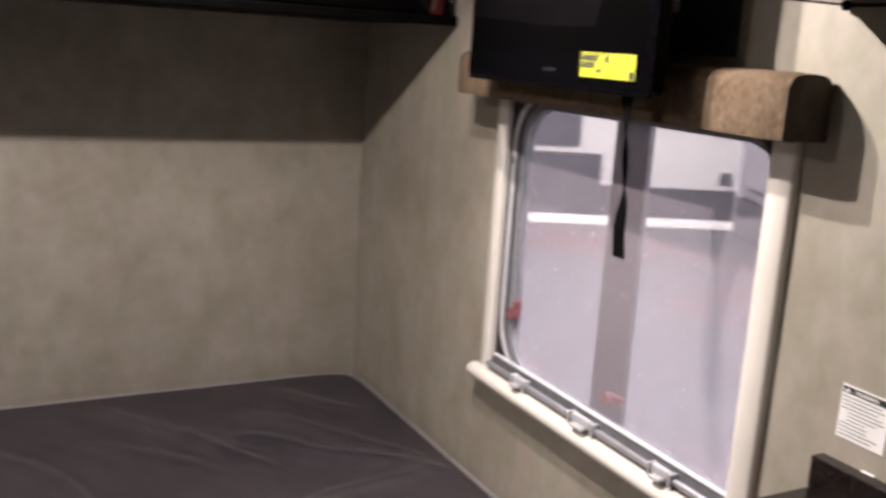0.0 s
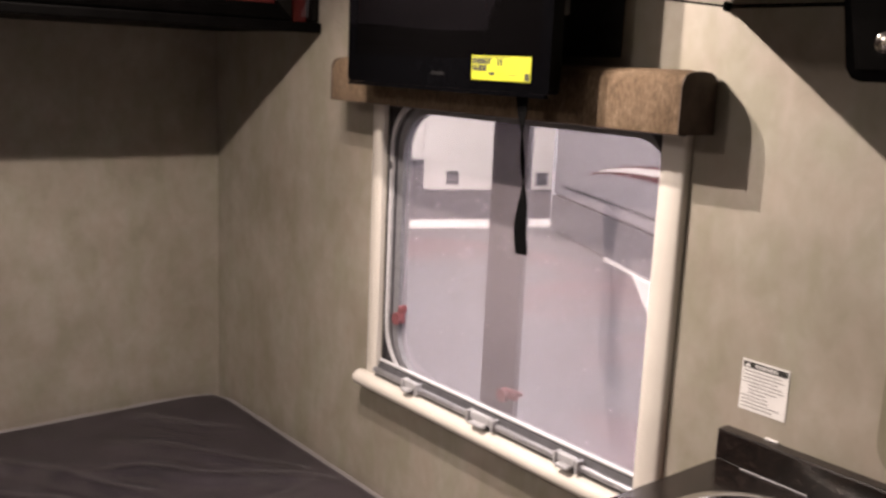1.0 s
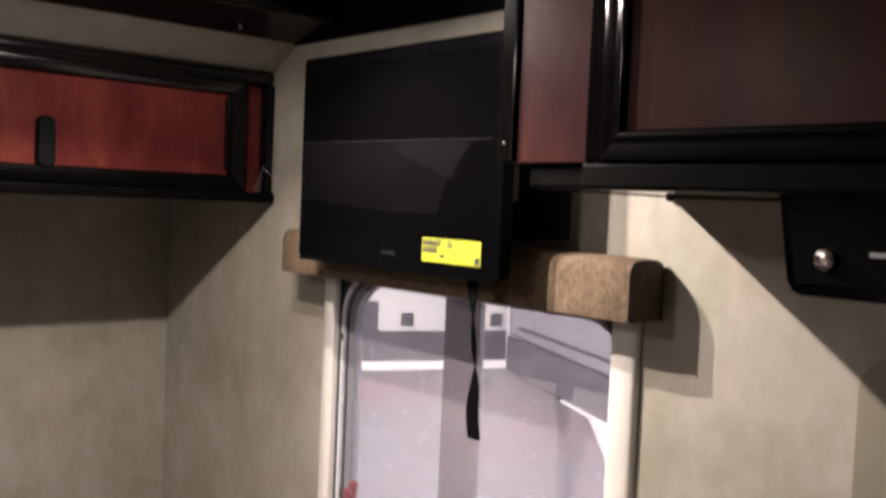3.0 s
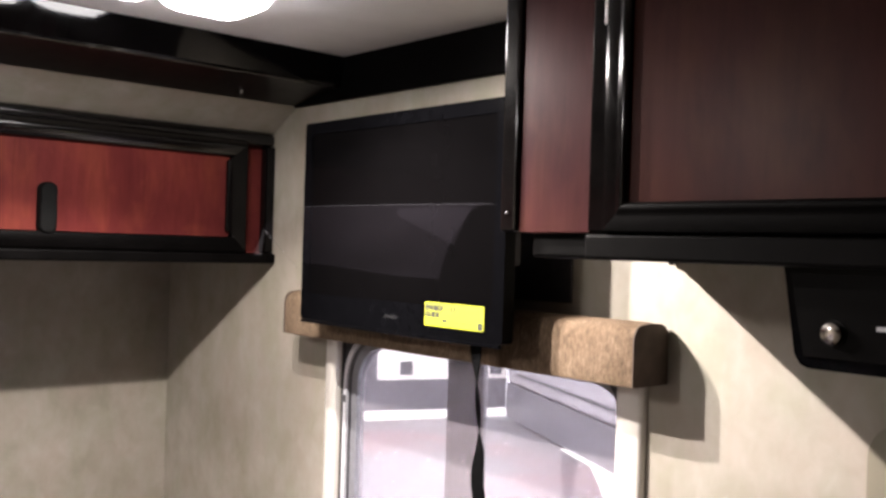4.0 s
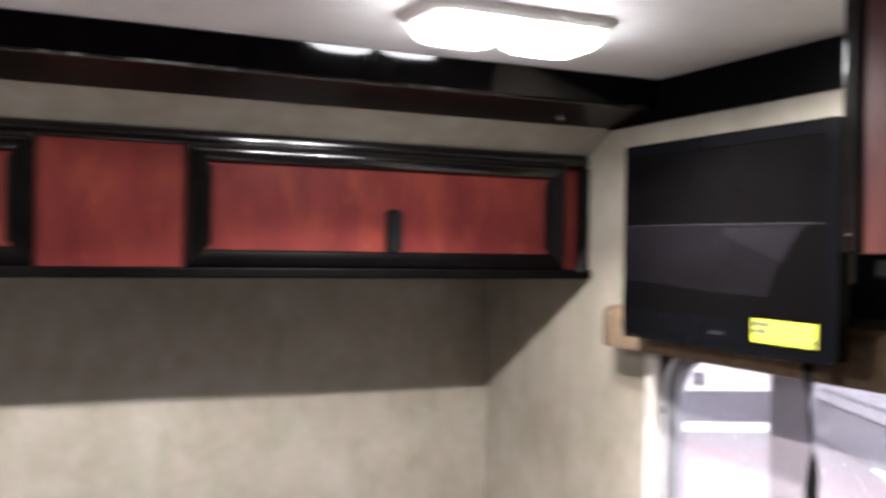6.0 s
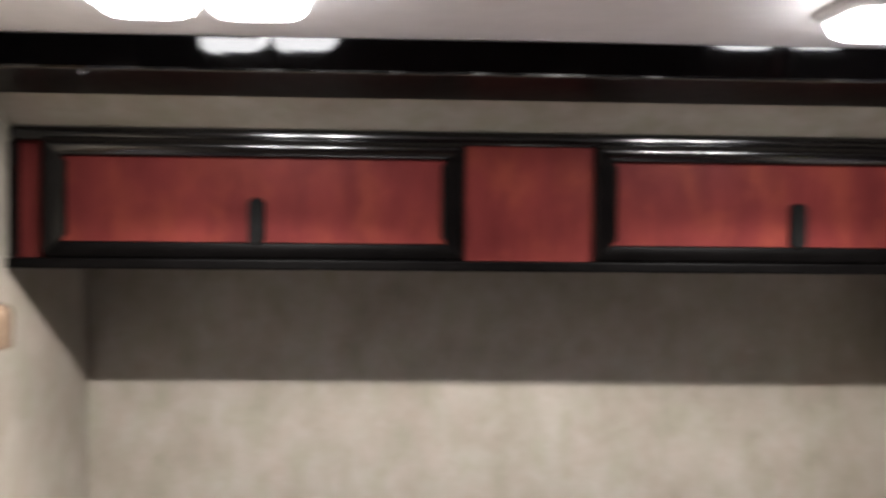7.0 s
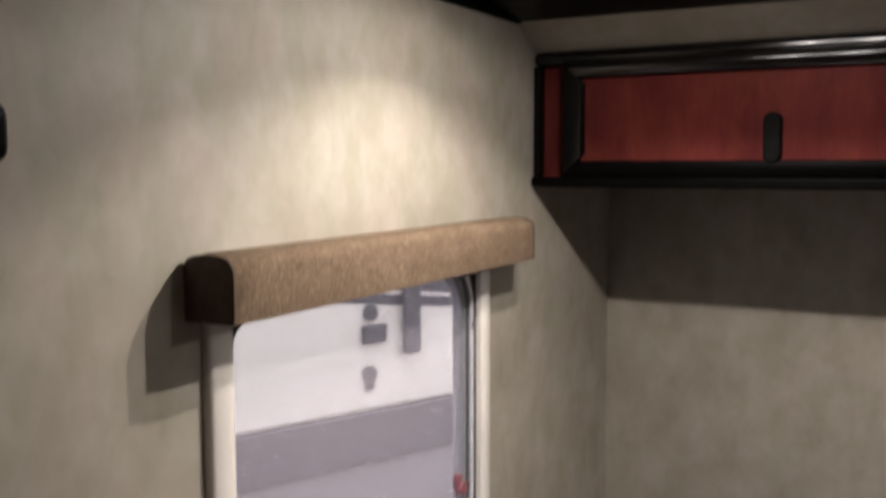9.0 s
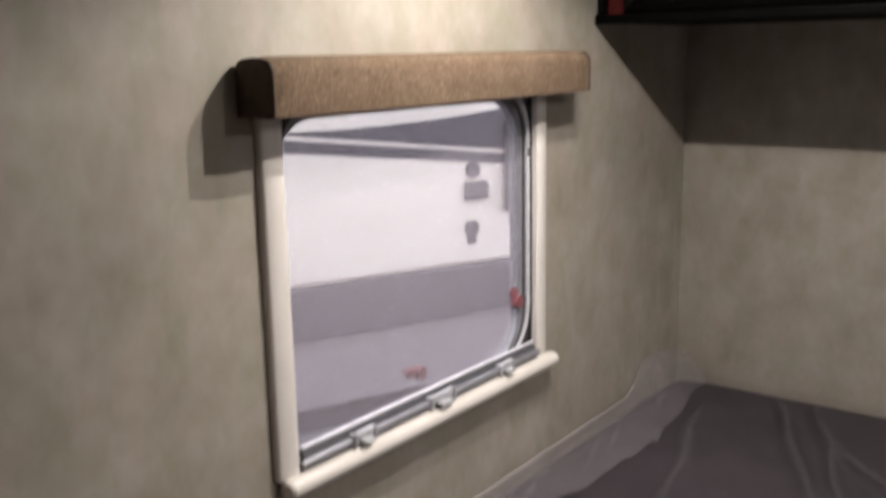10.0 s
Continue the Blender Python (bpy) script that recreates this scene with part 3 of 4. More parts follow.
# small galley window
win3 = thing("window_3", (XE, 0.18, 0.985), "small galley window with a rounded olive frame", "window", "", "structure")
y0, y1, z0, z1 = SMALL
on_east = lambda a, b, d: (XE + d, a, b)
part("window_frame", ring_frame(round_rect(y0 - 0.041, y1 + 0.041, z0 - 0.048, z1 + 0.041, 0.046, 8), round_rect(y0, y1, z0, z1, 0.008, 8), -0.0035, -0.0004, on_east), OLIVE, win3, "olive beige frame")
pane = part("pane", box(XE + 0.0300, XE + 0.0330, y0 + 0.001, y1 - 0.001, z0 + 0.001, z1 - 0.001), GLASS, win3, "clear glass pane")
pane.visible_shadow = False


# ---- fabric shade boxes over the windows ----
def shade_box(wall_x, s, y0, y1, z0, z1, label):
    ob = thing("window_valance", (wall_x, (y0 + y1) / 2, z0), label, "valance", "fabric valances")
    depth, tall = 0.079, z1 - z0
    prof = [(0.0006, 0.0), (depth - 0.003, 0.0), (depth - 0.0006, 0.0008), (depth, 0.004), (depth, tall - 0.022), (depth - 0.002, tall - 0.014), (depth - 0.007, tall - 0.007), (depth - 0.016, tall - 0.0025), (depth * 0.5, tall), (0.016, tall - 0.0020), (0.006, tall - 0.006), (0.0006, tall - 0.013)]
    rings = []
    n = 46
    for k in range(n + 1):
        y = y0 + (y1 - y0) * k / n
        end = min(y - y0, y1 - y)
        pull = 0.0035 * (1 - min(end / 0.008, 1)) ** 2
        wob = 0.0010 * noise.noise(Vector((y * 14, s, 3.0)))
        rings.append([(wall_x - s * max(d - (pull + wob if d > 0.02 else 0), 0.0006), y, z0 + h - (pull if h > 0.03 else 0)) for d, h in prof])
    part("fabric_wrap", loft(rings), TWEED, ob, "tan tweed wrapped over the box", smooth=True)
    # caps close both ends, their dark brown standing in for shade on the tweed
    for y, out in ((y0, -1), (y1, 1)):
        part("shaded_end", loft([[(wall_x - s * max(d * k, 0.0006), y + out * e, z0 + 0.002 + (h - 0.002) * k) for d, h in prof] for e, k in ((0.0003, 0.985), (0.0022, 0.985), (0.0030, 0.96))]), SHADED_END, ob, "end of the box, the fabric's shade in its dark brown", smooth=True)
    part("roller_tube", cylinder((wall_x - s * 0.040, (y0 + y1) / 2, z0 + 0.0045), "y", 0.008, y1 - y0 - 0.03, 12), RAIL, ob, "dark roller tube edge")
    # dark bracket that rounds off the opening's upper corner
    arc = [(0.716 + (0.0 if s > 0 else -0.013) + 0.050 * (1 - math.sin(q)), z0 + 0.002 - 0.046 * (1 - math.cos(q))) for q in (math.pi / 2 * i / 8 for i in range(9))]
    ring = [(0.716 + (0.0 if s > 0 else -0.013), z0 + 0.002)] + arc[::-1]
    part("corner_bracket", loft([[(wall_x - s * d, a, b) for a, b in ring] for d in (0.006, 0.010)]), RUBBER, ob, "black rounded corner bracket")
    return ob


shade_box(XE, 1, 0.640, 1.500, 1.344, 1.431, "tan tweed window valance box behind the television")
shade_box(XW, -1, 0.632, 1.509, 1.340, 1.424, "tan tweed window valance box lit from above")


# ---- television ----
TVX, TVY0, TVY1, TVZ0, TVZ1 = 0.747, 0.817, 1.338, 1.387, 1.743
tv = thing("television", (0.78, 1.08, TVZ0), "flat black television with peeling protective film on a wall arm", "television")
place_tv = lambda a, b, d: (TVX + d, a, b)
rings = [[place_tv(a, b, d) for a, b in round_rect(TVY0 + i, TVY1 - i, TVZ0 + i, TVZ1 - i, 0.008, 4)] for d, i in ((0.006, 0.0), (0.022, 0.0), (0.034, 0.02), (0.048, 0.06), (0.052, 0.064))]
part("back_shell", loft(rings), TV_BLACK, tv, smooth=True)
bz_o = round_rect(TVY0, TVY1, TVZ0, TVZ1, 0.008, 4)
bz_i = round_rect(TVY0 + 0.022, TVY1 - 0.022, TVZ0 + 0.047, TVZ1 - 0.022, 0.004, 4)
part("bezel", ring_frame(bz_o, bz_i, 0.0055, 0.0, place_tv), TV_BLACK, tv, "glossy black bezel")
part("screen", box(TVX + 0.0025, TVX + 0.0055, TVY0 + 0.0215, TVY1 - 0.0215, TVZ0 + 0.0465, TVZ1 - 0.0215), TV_SCREEN, tv, "dark switched-off screen")
part("maker_badge", box(TVX - 0.0008, TVX, 1.055, 1.090, 1.4065, 1.4120, 0.0003, 1), BADGE, tv, "small silver badge bar")
part("chin_lip", box(TVX - 0.003, TVX + 0.004, TVY0 + 0.004, TVY1 - 0.004, TVZ0 - 0.006, TVZ0 - 0.0004, 0.0015, 2), TV_BLACK, tv)
lab = part("energy_label", box(TVX - 0.0009, TVX - 0.0003, 0.855, 0.987, 1.403, 1.4395), YELLOW, tv, "yellow printed energy label")
face_w = lambda y, z: Matrix(((0, 0, -1, TVX - 0.0010), (-1, 0, 0, y), (0, 1, 0, z), (0, 0, 0, 1)))
letters("print", "ENERGY", 0.0112, face_w(0.9848, 1.4275), INK, lab, 0.055)
letters("print", "GUIDE", 0.0112, face_w(0.9848, 1.4170), INK, lab, 0.055)
letters("print", "11", 0.0130, face_w(0.9290, 1.4260), INK, lab)
for y0, y1, z0, z1 in ((0.857, 0.867, 1.4045, 1.4150), (0.934, 0.946, 1.4105, 1.4155), (0.90, 0.985, 1.4368, 1.4378), (0.878, 0.905, 1.4115, 1.4122), (0.957, 0.961, 1.4165, 1.4190)):
    part("print_bar", box(TVX - 0.0013, TVX - 0.0009, y0, y1, z0, z1), INK, lab)

# protective film, peeled down and curling over the lower screen
bm = bmesh.new()
NU, NV = 26, 12
grid = []
for i in range(NU + 1):
    u = i / NU
    y_top = 1.352 - u * 0.500
    y_bot = 1.348 - u * 0.405
    row = []
    for j in range(NV + 1):
        v = j / NV
        y = y_top + (y_bot - y_top) * v ** 0.55
        z_low = 1.489 - 0.014 * u + 0.002 * math.sin(u * 7)
        z = 1.592 + (z_low - 1.592) * v
        lift = 0.004 + 0.011 * math.sin(math.pi * min(v * 1.05, 1)) + 0.006 * v + 0.003 * math.sin(u * 9 + v * 5)
        row.append(bm.verts.new((TVX - lift, y, z)))
    grid.append(row)
for i in range(NU):
    for j in range(NV):
        bm.faces.new((grid[i][j], grid[i + 1][j], grid[i + 1][j + 1], grid[i][j + 1]))
part("peeled_film", bm, FILM, tv, "clear film peeled down over the screen", smooth=True)
top_line = [(1.327, 1.586), (1.352, 1.587), (1.377, 1.584), (1.400, 1.577), (1.418, 1.567), (1.430, 1.556), (1.435, 1.547)]
low_line = [(1.327, 1.476), (1.347, 1.488), (1.366, 1.501), (1.384, 1.514), (1.402, 1.526), (1.420, 1.538), (1.434, 1.5465)]
bm = bmesh.new()
rows = [[bm.verts.new((0.735 - 0.006 * math.sin(math.pi * v) - 0.002 * k, a[0] + (b[0] - a[0]) * v, a[1] + (b[1] - a[1]) * v)) for v in (0, 0.25, 0.5, 0.75, 1)] for k, (a, b) in enumerate(zip(top_line, low_line))]
for a, b in zip(rows, rows[1:]):
    for j in range(4):
        bm.faces.new((a[j], b[j], b[j + 1], a[j + 1]))
part("film_top_edge", loft([[(0.7355, y, z), (0.7350, y, z + 0.0013), (0.7340, y, z + 0.0006)] for y, z in ((1.336, 1.5895), (1.20, 1.5900), (1.05, 1.5895), (0.95, 1.5885), (0.83, 1.5875))]), FILM_RIM, tv, "pale top edge of the film")
fold = bmesh.new()
rows = [[fold.verts.new((0.7290 - 0.004 * v * (1 - v), 1.040 - 0.170 * u + 0.035 * u * v, 1.584 - v * (0.012 + 0.044 * u))) for v in (0, 0.25, 0.5, 0.75, 1)] for u in (0, 0.2, 0.4, 0.6, 0.8, 1)]
for a, b in zip(rows, rows[1:]):
    for j in range(4):
        fold.faces.new((a[j], b[j], b[j + 1], a[j + 1]))
part("film_fold", fold, FILM, tv, "folded flap of the film", smooth=True)
part("film_corner", bm, FILM, tv, "loose curled corner of the film", smooth=True)
part("film_crease", loft([[(0.734 - 0.002 * k, y, z), (0.734 - 0.002 * k, y, z + 0.0015), (0.733 - 0.002 * k, y - 0.0012, z + 0.001)] for k, (y, z) in enumerate(low_line)]), FILM_EDGE, tv, "white crease at the film's edge")
part("film_tip", loft([[(0.722, 1.434, 1.547), (0.722, 1.4345, 1.5475), (0.7225, 1.434, 1.547)], [(0.724, 1.444, 1.499), (0.724, 1.472, 1.501), (0.7245, 1.458, 1.500)]]), FILM_RIM, tv)
part("wall_arm", box(0.792, XE - 0.004, 1.02, 1.14, 1.505, 1.625, 0.006, 2), RUBBER, tv, "black wall arm")
# arm's plate, enlarged so its black stands in for the set's shadow
part("shadow_plate", box(XE - 0.0045, XE - 0.0005, 0.812, 1.30, 1.445, 1.700, 0.001, 1), RUBBER, tv)
part("side_port", box(0.752, 0.792, TVY0 + 0.010, TVY0 + 0.10, 1.50, 1.66, 0.004, 2), RUBBER, tv)

# black strap that hangs under the set
strap = thing("hanging_strap", (0.762, 0.876, 1.386), "black webbing strap hanging loose below the television", "strap")
rings = []
for k in range(31):
    v = k / 30
    z = 1.392 - v * 0.246
    y = 0.881 - 0.008 * v + 0.006 * math.sin(v * 5.2) + 0.007 * math.exp(-((v - 0.82) / 0.13) ** 2) - 0.004 * (v > 0.9) * (v - 0.9) * 10
    half = 0.0135 * (1 - 0.36 * math.exp(-((v - 0.40) / 0.20) ** 2))
    tw = 1.15 * math.exp(-((v - 0.42) / 0.22) ** 2)
    ca, sa = math.cos(tw), math.sin(tw)
    x = 0.757 + 0.010 * math.sin(v * 3.0)
    rings.append([(x + sa * a - ca * b, y + ca * a + sa * b, z) for a, b in ((-half, -0.0008), (half, -0.0008), (half, 0.0008), (-half, 0.0008))])
part("webbing", loft(rings), WEB, strap)


# ---- galley: wall cabinet, stereo, counter, sink ----
GX = 0.582
gal = thing("galley_cabinet", (0.735, 0.0, 1.518), "tall cherry wall cabinet with black frames above the galley", "cabinet")
part("carcass", box(GX + 0.020, XE - 0.001, -1.20, 0.655, 1.546, ZC - 0.001), BLACK_SATIN, gal)
part("end_stile", box(GX - 0.002, GX + 0.0195, 0.6355, 0.663, 1.544, ZC - 0.001, 0.005, 3), BLACK, gal, "black end stile")
part("filler_panel", box(GX + 0.003, GX + 0.0195, 0.530, 0.635, 1.544, ZC - 0.001, 0.001, 1), DIM_CHERRY, gal, "cherry filler panel, darkened to offset the lamp beam")
part("light_rail", box(GX - 0.006, GX + 0.046, -1.20, 0.5290, 1.5155, 1.5435, 0.004, 3), BLACK_SATIN, gal, "black light rail under the cabinet")
part("rail_return", box(GX + 0.012, GX + 0.046, 0.5295, 0.622, 1.516, 1.5435, 0.004, 2), BLACK_SATIN, gal)
part("underside", box(GX + 0.048, XE - 0.001, -1.20, 0.632, 1.5160, 1.5455), PIANO, gal, "glossy dark underside")
part("edge_bead", box(GX + 0.048, XE - 0.002, 0.6322, 0.6342, 1.5146, 1.5455, 0.0006, 1), MATT, gal)
part("edge_bead", box(XE - 0.0035, XE - 0.0012, -1.20, 0.6320, 1.5135, 1.5158, 0.001, 1), MATT, gal)
part("bead_knot", cylinder((XE - 0.0075, 0.630, 1.5135), "x", 0.0044, 0.010, 12, 0.0015), MATT, gal)
part("stile_pin", loft([[(GX - 0.002 - d, 0.650 + r * math.cos(k * math.pi / 6), 1.567 + r * math.sin(k * math.pi / 6)) for k in range(12)] for d, r in ((0.0, 0.0017), (0.0012, 0.0015), (0.0018, 0.0010), (0.0021, 0.0004))]), LATCH, gal, "small bright pin")


def east_rail(name, a, b, w, inward, parent, mat=BLACK):
    """Convex rail on the galley front, from a to b given as (y, z)."""
    prof = [(0.0, 0.0), (0.0, 0.75), (0.04, 0.86), (0.12, 0.90), (0.50, 0.86), (0.62, 0.90), (0.70, 1.0), (0.80, 1.03), (0.90, 0.98), (0.97, 0.84), (1.0, 0.64), (1.0, 0.0)]
    horizontal = abs(b[0] - a[0]) > abs(b[1] - a[1])
    rings = []
    for end, (py, pz) in ((0, a), (1, b)):
        ring = []
        for sft, h in prof:
            m = sft * w * (1 if end == 0 else -1)
            sg = math.copysign(1, (b[0] - a[0]) if horizontal else (b[1] - a[1]))
            ring.append((GX + 0.003 - h * 0.015, py + inward[0] * sft * w + (m * sg if horizontal else 0), pz + inward[1] * sft * w + (0 if horizontal else m * sg)))
        rings.append(ring)
    return part(name, loft(rings), mat, parent, smooth=True)


def galley_door(y1, y0):
    z0, z1, w = 1.545, ZC - 0.012, 0.031
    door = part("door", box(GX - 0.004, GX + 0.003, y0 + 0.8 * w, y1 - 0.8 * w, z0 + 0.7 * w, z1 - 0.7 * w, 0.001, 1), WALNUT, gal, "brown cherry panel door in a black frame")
    east_rail("frame_rail", (y1, z1), (y0, z1), w, (0, -1), door)
    east_rail("frame_rail", (y1, z0), (y0, z0), w, (0, 1), door, BLACK_SATIN)
    east_rail("frame_stile", (y1, z0), (y1, z1), w, (-1, 0), door)
    east_rail("frame_stile", (y0, z0), (y0, z1), w, (1, 0), door)
    part("hinge", cylinder((GX - 0.0035, y1 + 0.004, 1.790), "z", 0.0035, 0.050, 12), CHROME, door, "bright hinge knuckle")


part("door_backing", box(GX + 0.0035, GX + 0.0195, -1.20, 0.5030, 1.546, ZC - 0.001), BLACK_SATIN, gal)
part("face_stile", box(GX - 0.001, GX + 0.0195, 0.5035, 0.5295, 1.545, ZC - 0.001, 0.003, 2), BLACK, gal, "black face frame stile")
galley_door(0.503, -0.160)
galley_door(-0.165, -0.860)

stereo = thing("under_cabinet_stereo", (0.68, 0.10, 1.47), "black stereo unit with chrome knob hung under the cabinet", "stereo")
yt, yb = 0.309, 0.293
outl = [(yt, 1.5152), (yb + 0.004, 1.437), (yb - 0.002, 1.428), (yb - 0.010, 1.425), (-0.010, 1.425), (-0.022, 1.437), (-0.032, 1.5152)]
part("body", loft([[(x, y, z) for y, z in outl] for x in (0.598, 0.80)]), TV_BLACK, stereo)
inner = [(yt - 0.008, 1.510), (yb - 0.006, 1.436), (-0.014, 1.436), (-0.024, 1.510)]
part("fascia", loft([[(x, y, z) for y, z in inner] for x in (0.5955, 0.5978)]), BLACK_SATIN, stereo, "dark control panel")
rings = [[(x, 0.2595 + r * math.cos(2 * math.pi * k / 28), 1.4585 + r * math.sin(2 * math.pi * k / 28)) for k in range(28)] for x, r in ((0.5955, 0.0100), (0.5915, 0.0098), (0.5895, 0.0092), (0.5888, 0.0076), (0.5880, 0.0042), (0.5878, 0.0007))]
part("volume_knob", loft(rings), STEEL_DARK, stereo, "turned chrome volume knob", smooth=True)
part("knob_collar", cylinder((0.5950, 0.2595, 1.4585), "x", 0.0120, 0.0018, 28), MATT, stereo)
part("display_bar", box(0.5948, 0.5956, 0.196, 0.222, 1.4635, 1.4675), LATCH, stereo, "pale printed bar")
part("disc_slot", box(0.5948, 0.5956, 0.07, 0.20, 1.4920, 1.4945), RUBBER, stereo)

counter = thing("galley_counter", (0.62, -0.2, 0.90), "dark speckled granite laminate counter with backsplash", "counter")
sink_o = round_rect(0.470, 0.822, 0.120, 0.500, 0.105, 8)


def slab_with_hole(x0, x1, y0, y1, hole, z0, z1):
    bm = bmesh.new()
    n = len(hole)
    cx, cy = sum(p[0] for p in hole) / n, sum(p[1] for p in hole) / n
    rim = []
    for hx, hy in hole:
        dx, dy = hx - cx, hy - cy
        k = min(((x1 if dx > 0 else x0) - cx) / dx if abs(dx) > 1e-9 else 1e9, ((y1 if dy > 0 else y0) - cy) / dy if abs(dy) > 1e-9 else 1e9)
        rim.append((cx + dx * k, cy + dy * k))
    loops = [[bm.verts.new((*p, z)) for p in line] for line, z in ((rim, z1), (hole, z1), (hole, z0), (rim, z0))]
    for q in range(4):
        a, b = loops[q], loops[(q + 1) % 4]
        for i in range(n):
            j = (i + 1) % n
            bm.faces.new((a[i], a[j], b[j], b[i]))
    for corner in ((x0, y0), (x1, y0), (x1, y1), (x0, y1)):
        i = min(range(n), key=lambda k: abs(math.atan2(rim[k][1] - cy, rim[k][0] - cx) - math.atan2(corner[1] - cy, corner[0] - cx)))
        for loop in (loops[0], loops[3]):
            loop[i].co.x, loop[i].co.y = corner
    return bm


part("worktop", slab_with_hole(0.345, XE - 0.001, 0.02, 0.566, sink_o, 0.868, 0.900), GRANITE, counter)
part("worktop_end", box(0.345, XE - 0.001, -1.20, 0.0195, 0.868, 0.900, 0.002, 1), GRANITE, counter)
part("backsplash", box(XE - 0.024, XE - 0.0008, -1.20, 0.567, 0.9005, 0.946, 0.003, 2), GRANITE, counter, "low granite backsplash")
# highlights at the backsplash's foot and top edge, added as pale slivers
part("seam_glint", box(XE - 0.0265, XE - 0.0245, 0.425, 0.525, 0.9004, 0.9016, 0.0005, 1), LATCH, counter, "pale strip standing in for a glint along the seam")
part("edge_glint", box(XE - 0.0060, XE - 0.0009, 0.486, 0.506, 0.9462, 0.9478, 0.0007, 1), PAPER, counter, "white spot standing in for a glint on the edge")
base = thing("galley_base_cabinet", (0.63, -0.3, 0.0), "cherry base cabinet under the galley counter", "cabinet")
part("carcass", box(0.375, XE - 0.001, -1.20, 0.545, 0.002, 0.6), CHERRY, base)
part("upper_front", box(0.375, 0.395, -1.20, 0.545, 0.601, 0.8675), CHERRY, base)
part("end_panel", box(0.396, XE - 0.001, 0.527, 0.545, 0.601, 0.8675), CHERRY, base)

sink = thing("sink", (0.646, 0.31, 0.9005), "brushed steel galley sink with a rolled rim", "sink")


def grown(outline, g):
    cx, cy = 0.646, 0.310
    return [(x + g * (x - cx) / math.hypot(x - cx, y - cy), y + g * (y - cy) / math.hypot(x - cx, y - cy)) for x, y in outline]


rings = [[(x, y, z) for x, y in grown(sink_o, g)] for g, z in ((0.014, 0.9006), (0.012, 0.9040), (0.006, 0.9055), (-0.002, 0.9040), (-0.008, 0.895), (-0.016, 0.80), (-0.035, 0.757), (-0.10, 0.750))]
part("bowl", loft(rings, caps=False), STEEL, sink, smooth=True)
part("bowl_floor", loft([[(x, y, z) for x, y in grown(sink_o, -0.099)] for z in (0.7488, 0.7502)]), STEEL, sink)
part("drain", cylinder((0.646, 0.31, 0.7512), "z", 0.03, 0.002, 24), CHROME, sink)

# ---- warning sticker on the wall above the counter ----
stk = thing("warning_sticker", (XE, 0.5125, 0.975), "white printed warning sticker on the wallpaper", "sticker")
SX = XE - 0.0012
part("paper", box(SX, XE - 0.0003, 0.482, 0.553, 0.976, 1.047), PAPER, stk)
part("header_band", box(SX - 0.0004, SX, 0.484, 0.551, 1.0360, 1.0447), INK, stk, "black header band")
on_wall = lambda y, z: Matrix(((0, 0, -1, SX - 0.0006), (-1, 0, 0, y), (0, 1, 0, z), (0, 0, 0, 1)))
letters("print", "WARNING", 0.0072, on_wall(0.533, 1.0378), PAPER, stk, 0.012)
part("hazard_triangle", loft([[(x, 0.5440 + a * 0.0042, 1.0374 + b * 0.0062) for a, b in ((-1, 0), (1, 0), (0, 1))] for x in (SX - 0.0008, SX - 0.0004)]), PAPER, stk, "white hazard triangle")
random.seed(4)
z = 1.0315
while z > 0.981:
    indent = 0.010 if 0.997 < z < 1.013 else 0.0
    end = random.uniform(0.485, 0.516)
    part("print_line", box(SX - 0.0004, SX, end, 0.550 - indent, z - 0.0006, z + 0.0004), INK, stk)
    z -= 0.0050

# ---- cabinet on the opposite wall, of which only the end is passed ----
wcab = thing("side_cabinet", (-1.09, -0.4, 1.53), "dark framed wall cabinet with rounded light rail", "cabinet")
part("carcass", box(XW + 0.001, -0.985, -1.30, 0.212, 1.574, ZC - 0.001), BLACK_SATIN, wcab)
part("end_stile", box(-0.984, -0.970, 0.130, 0.215, 1.574, ZC - 0.001, 0.003, 2), BLACK, wcab, "black end stile")
part("front_panel", box(-0.984, -0.974, -1.30, 0.129, 1.574, ZC - 0.001), CHERRY, wcab, "cherry front panel")
part("light_rail", box(XW + 0.001, -0.965, -1.30, 0.223, 1.529, 1.5735, 0.012, 4), BLACK_SATIN, wcab, "rounded black light rail")


# ---- bed ----
bed = thing("bed_base", (-0.158, 1.42, 0.0), "plain cherry platform under the mattress", "bed")
part("platform", box(XW + 0.002, XE - 0.002, 0.70, YN - 0.002, 0.002, 0.33, 0.004, 1), CHERRY, bed)


# tucks of the cover: start x, y, heading in degrees, length, half width, height
TUCKS = ((0.13, 2.08, -54, 0.62, 0.034, 0.017), (0.38, 1.80, -37, 0.58, 0.040, 0.016), (0.60, 2.05, -50, 0.30, 0.026, 0.009), (0.50, 1.93, -52, 0.50, 0.036, 0.012), (0.44, 1.40, 14, 0.38, 0.030, 0.012),
         (0.10, 1.91, -48, 0.42, 0.040, 0.012), (-0.18, 2.06, -60, 0.85, 0.036, 0.016), (-0.40, 2.02, -64, 0.80, 0.030, 0.014), (-0.91, 2.13, -66, 0.66, 0.021, 0.015), (-0.81, 2.10, -67, 0.62, 0.019, 0.016),
         (-0.72, 1.92, -49, 0.52, 0.022, 0.013), (-1.04, 1.93, -75, 0.62, 0.026, 0.014), (-0.60, 2.08, -62, 0.55, 0.030, 0.010))


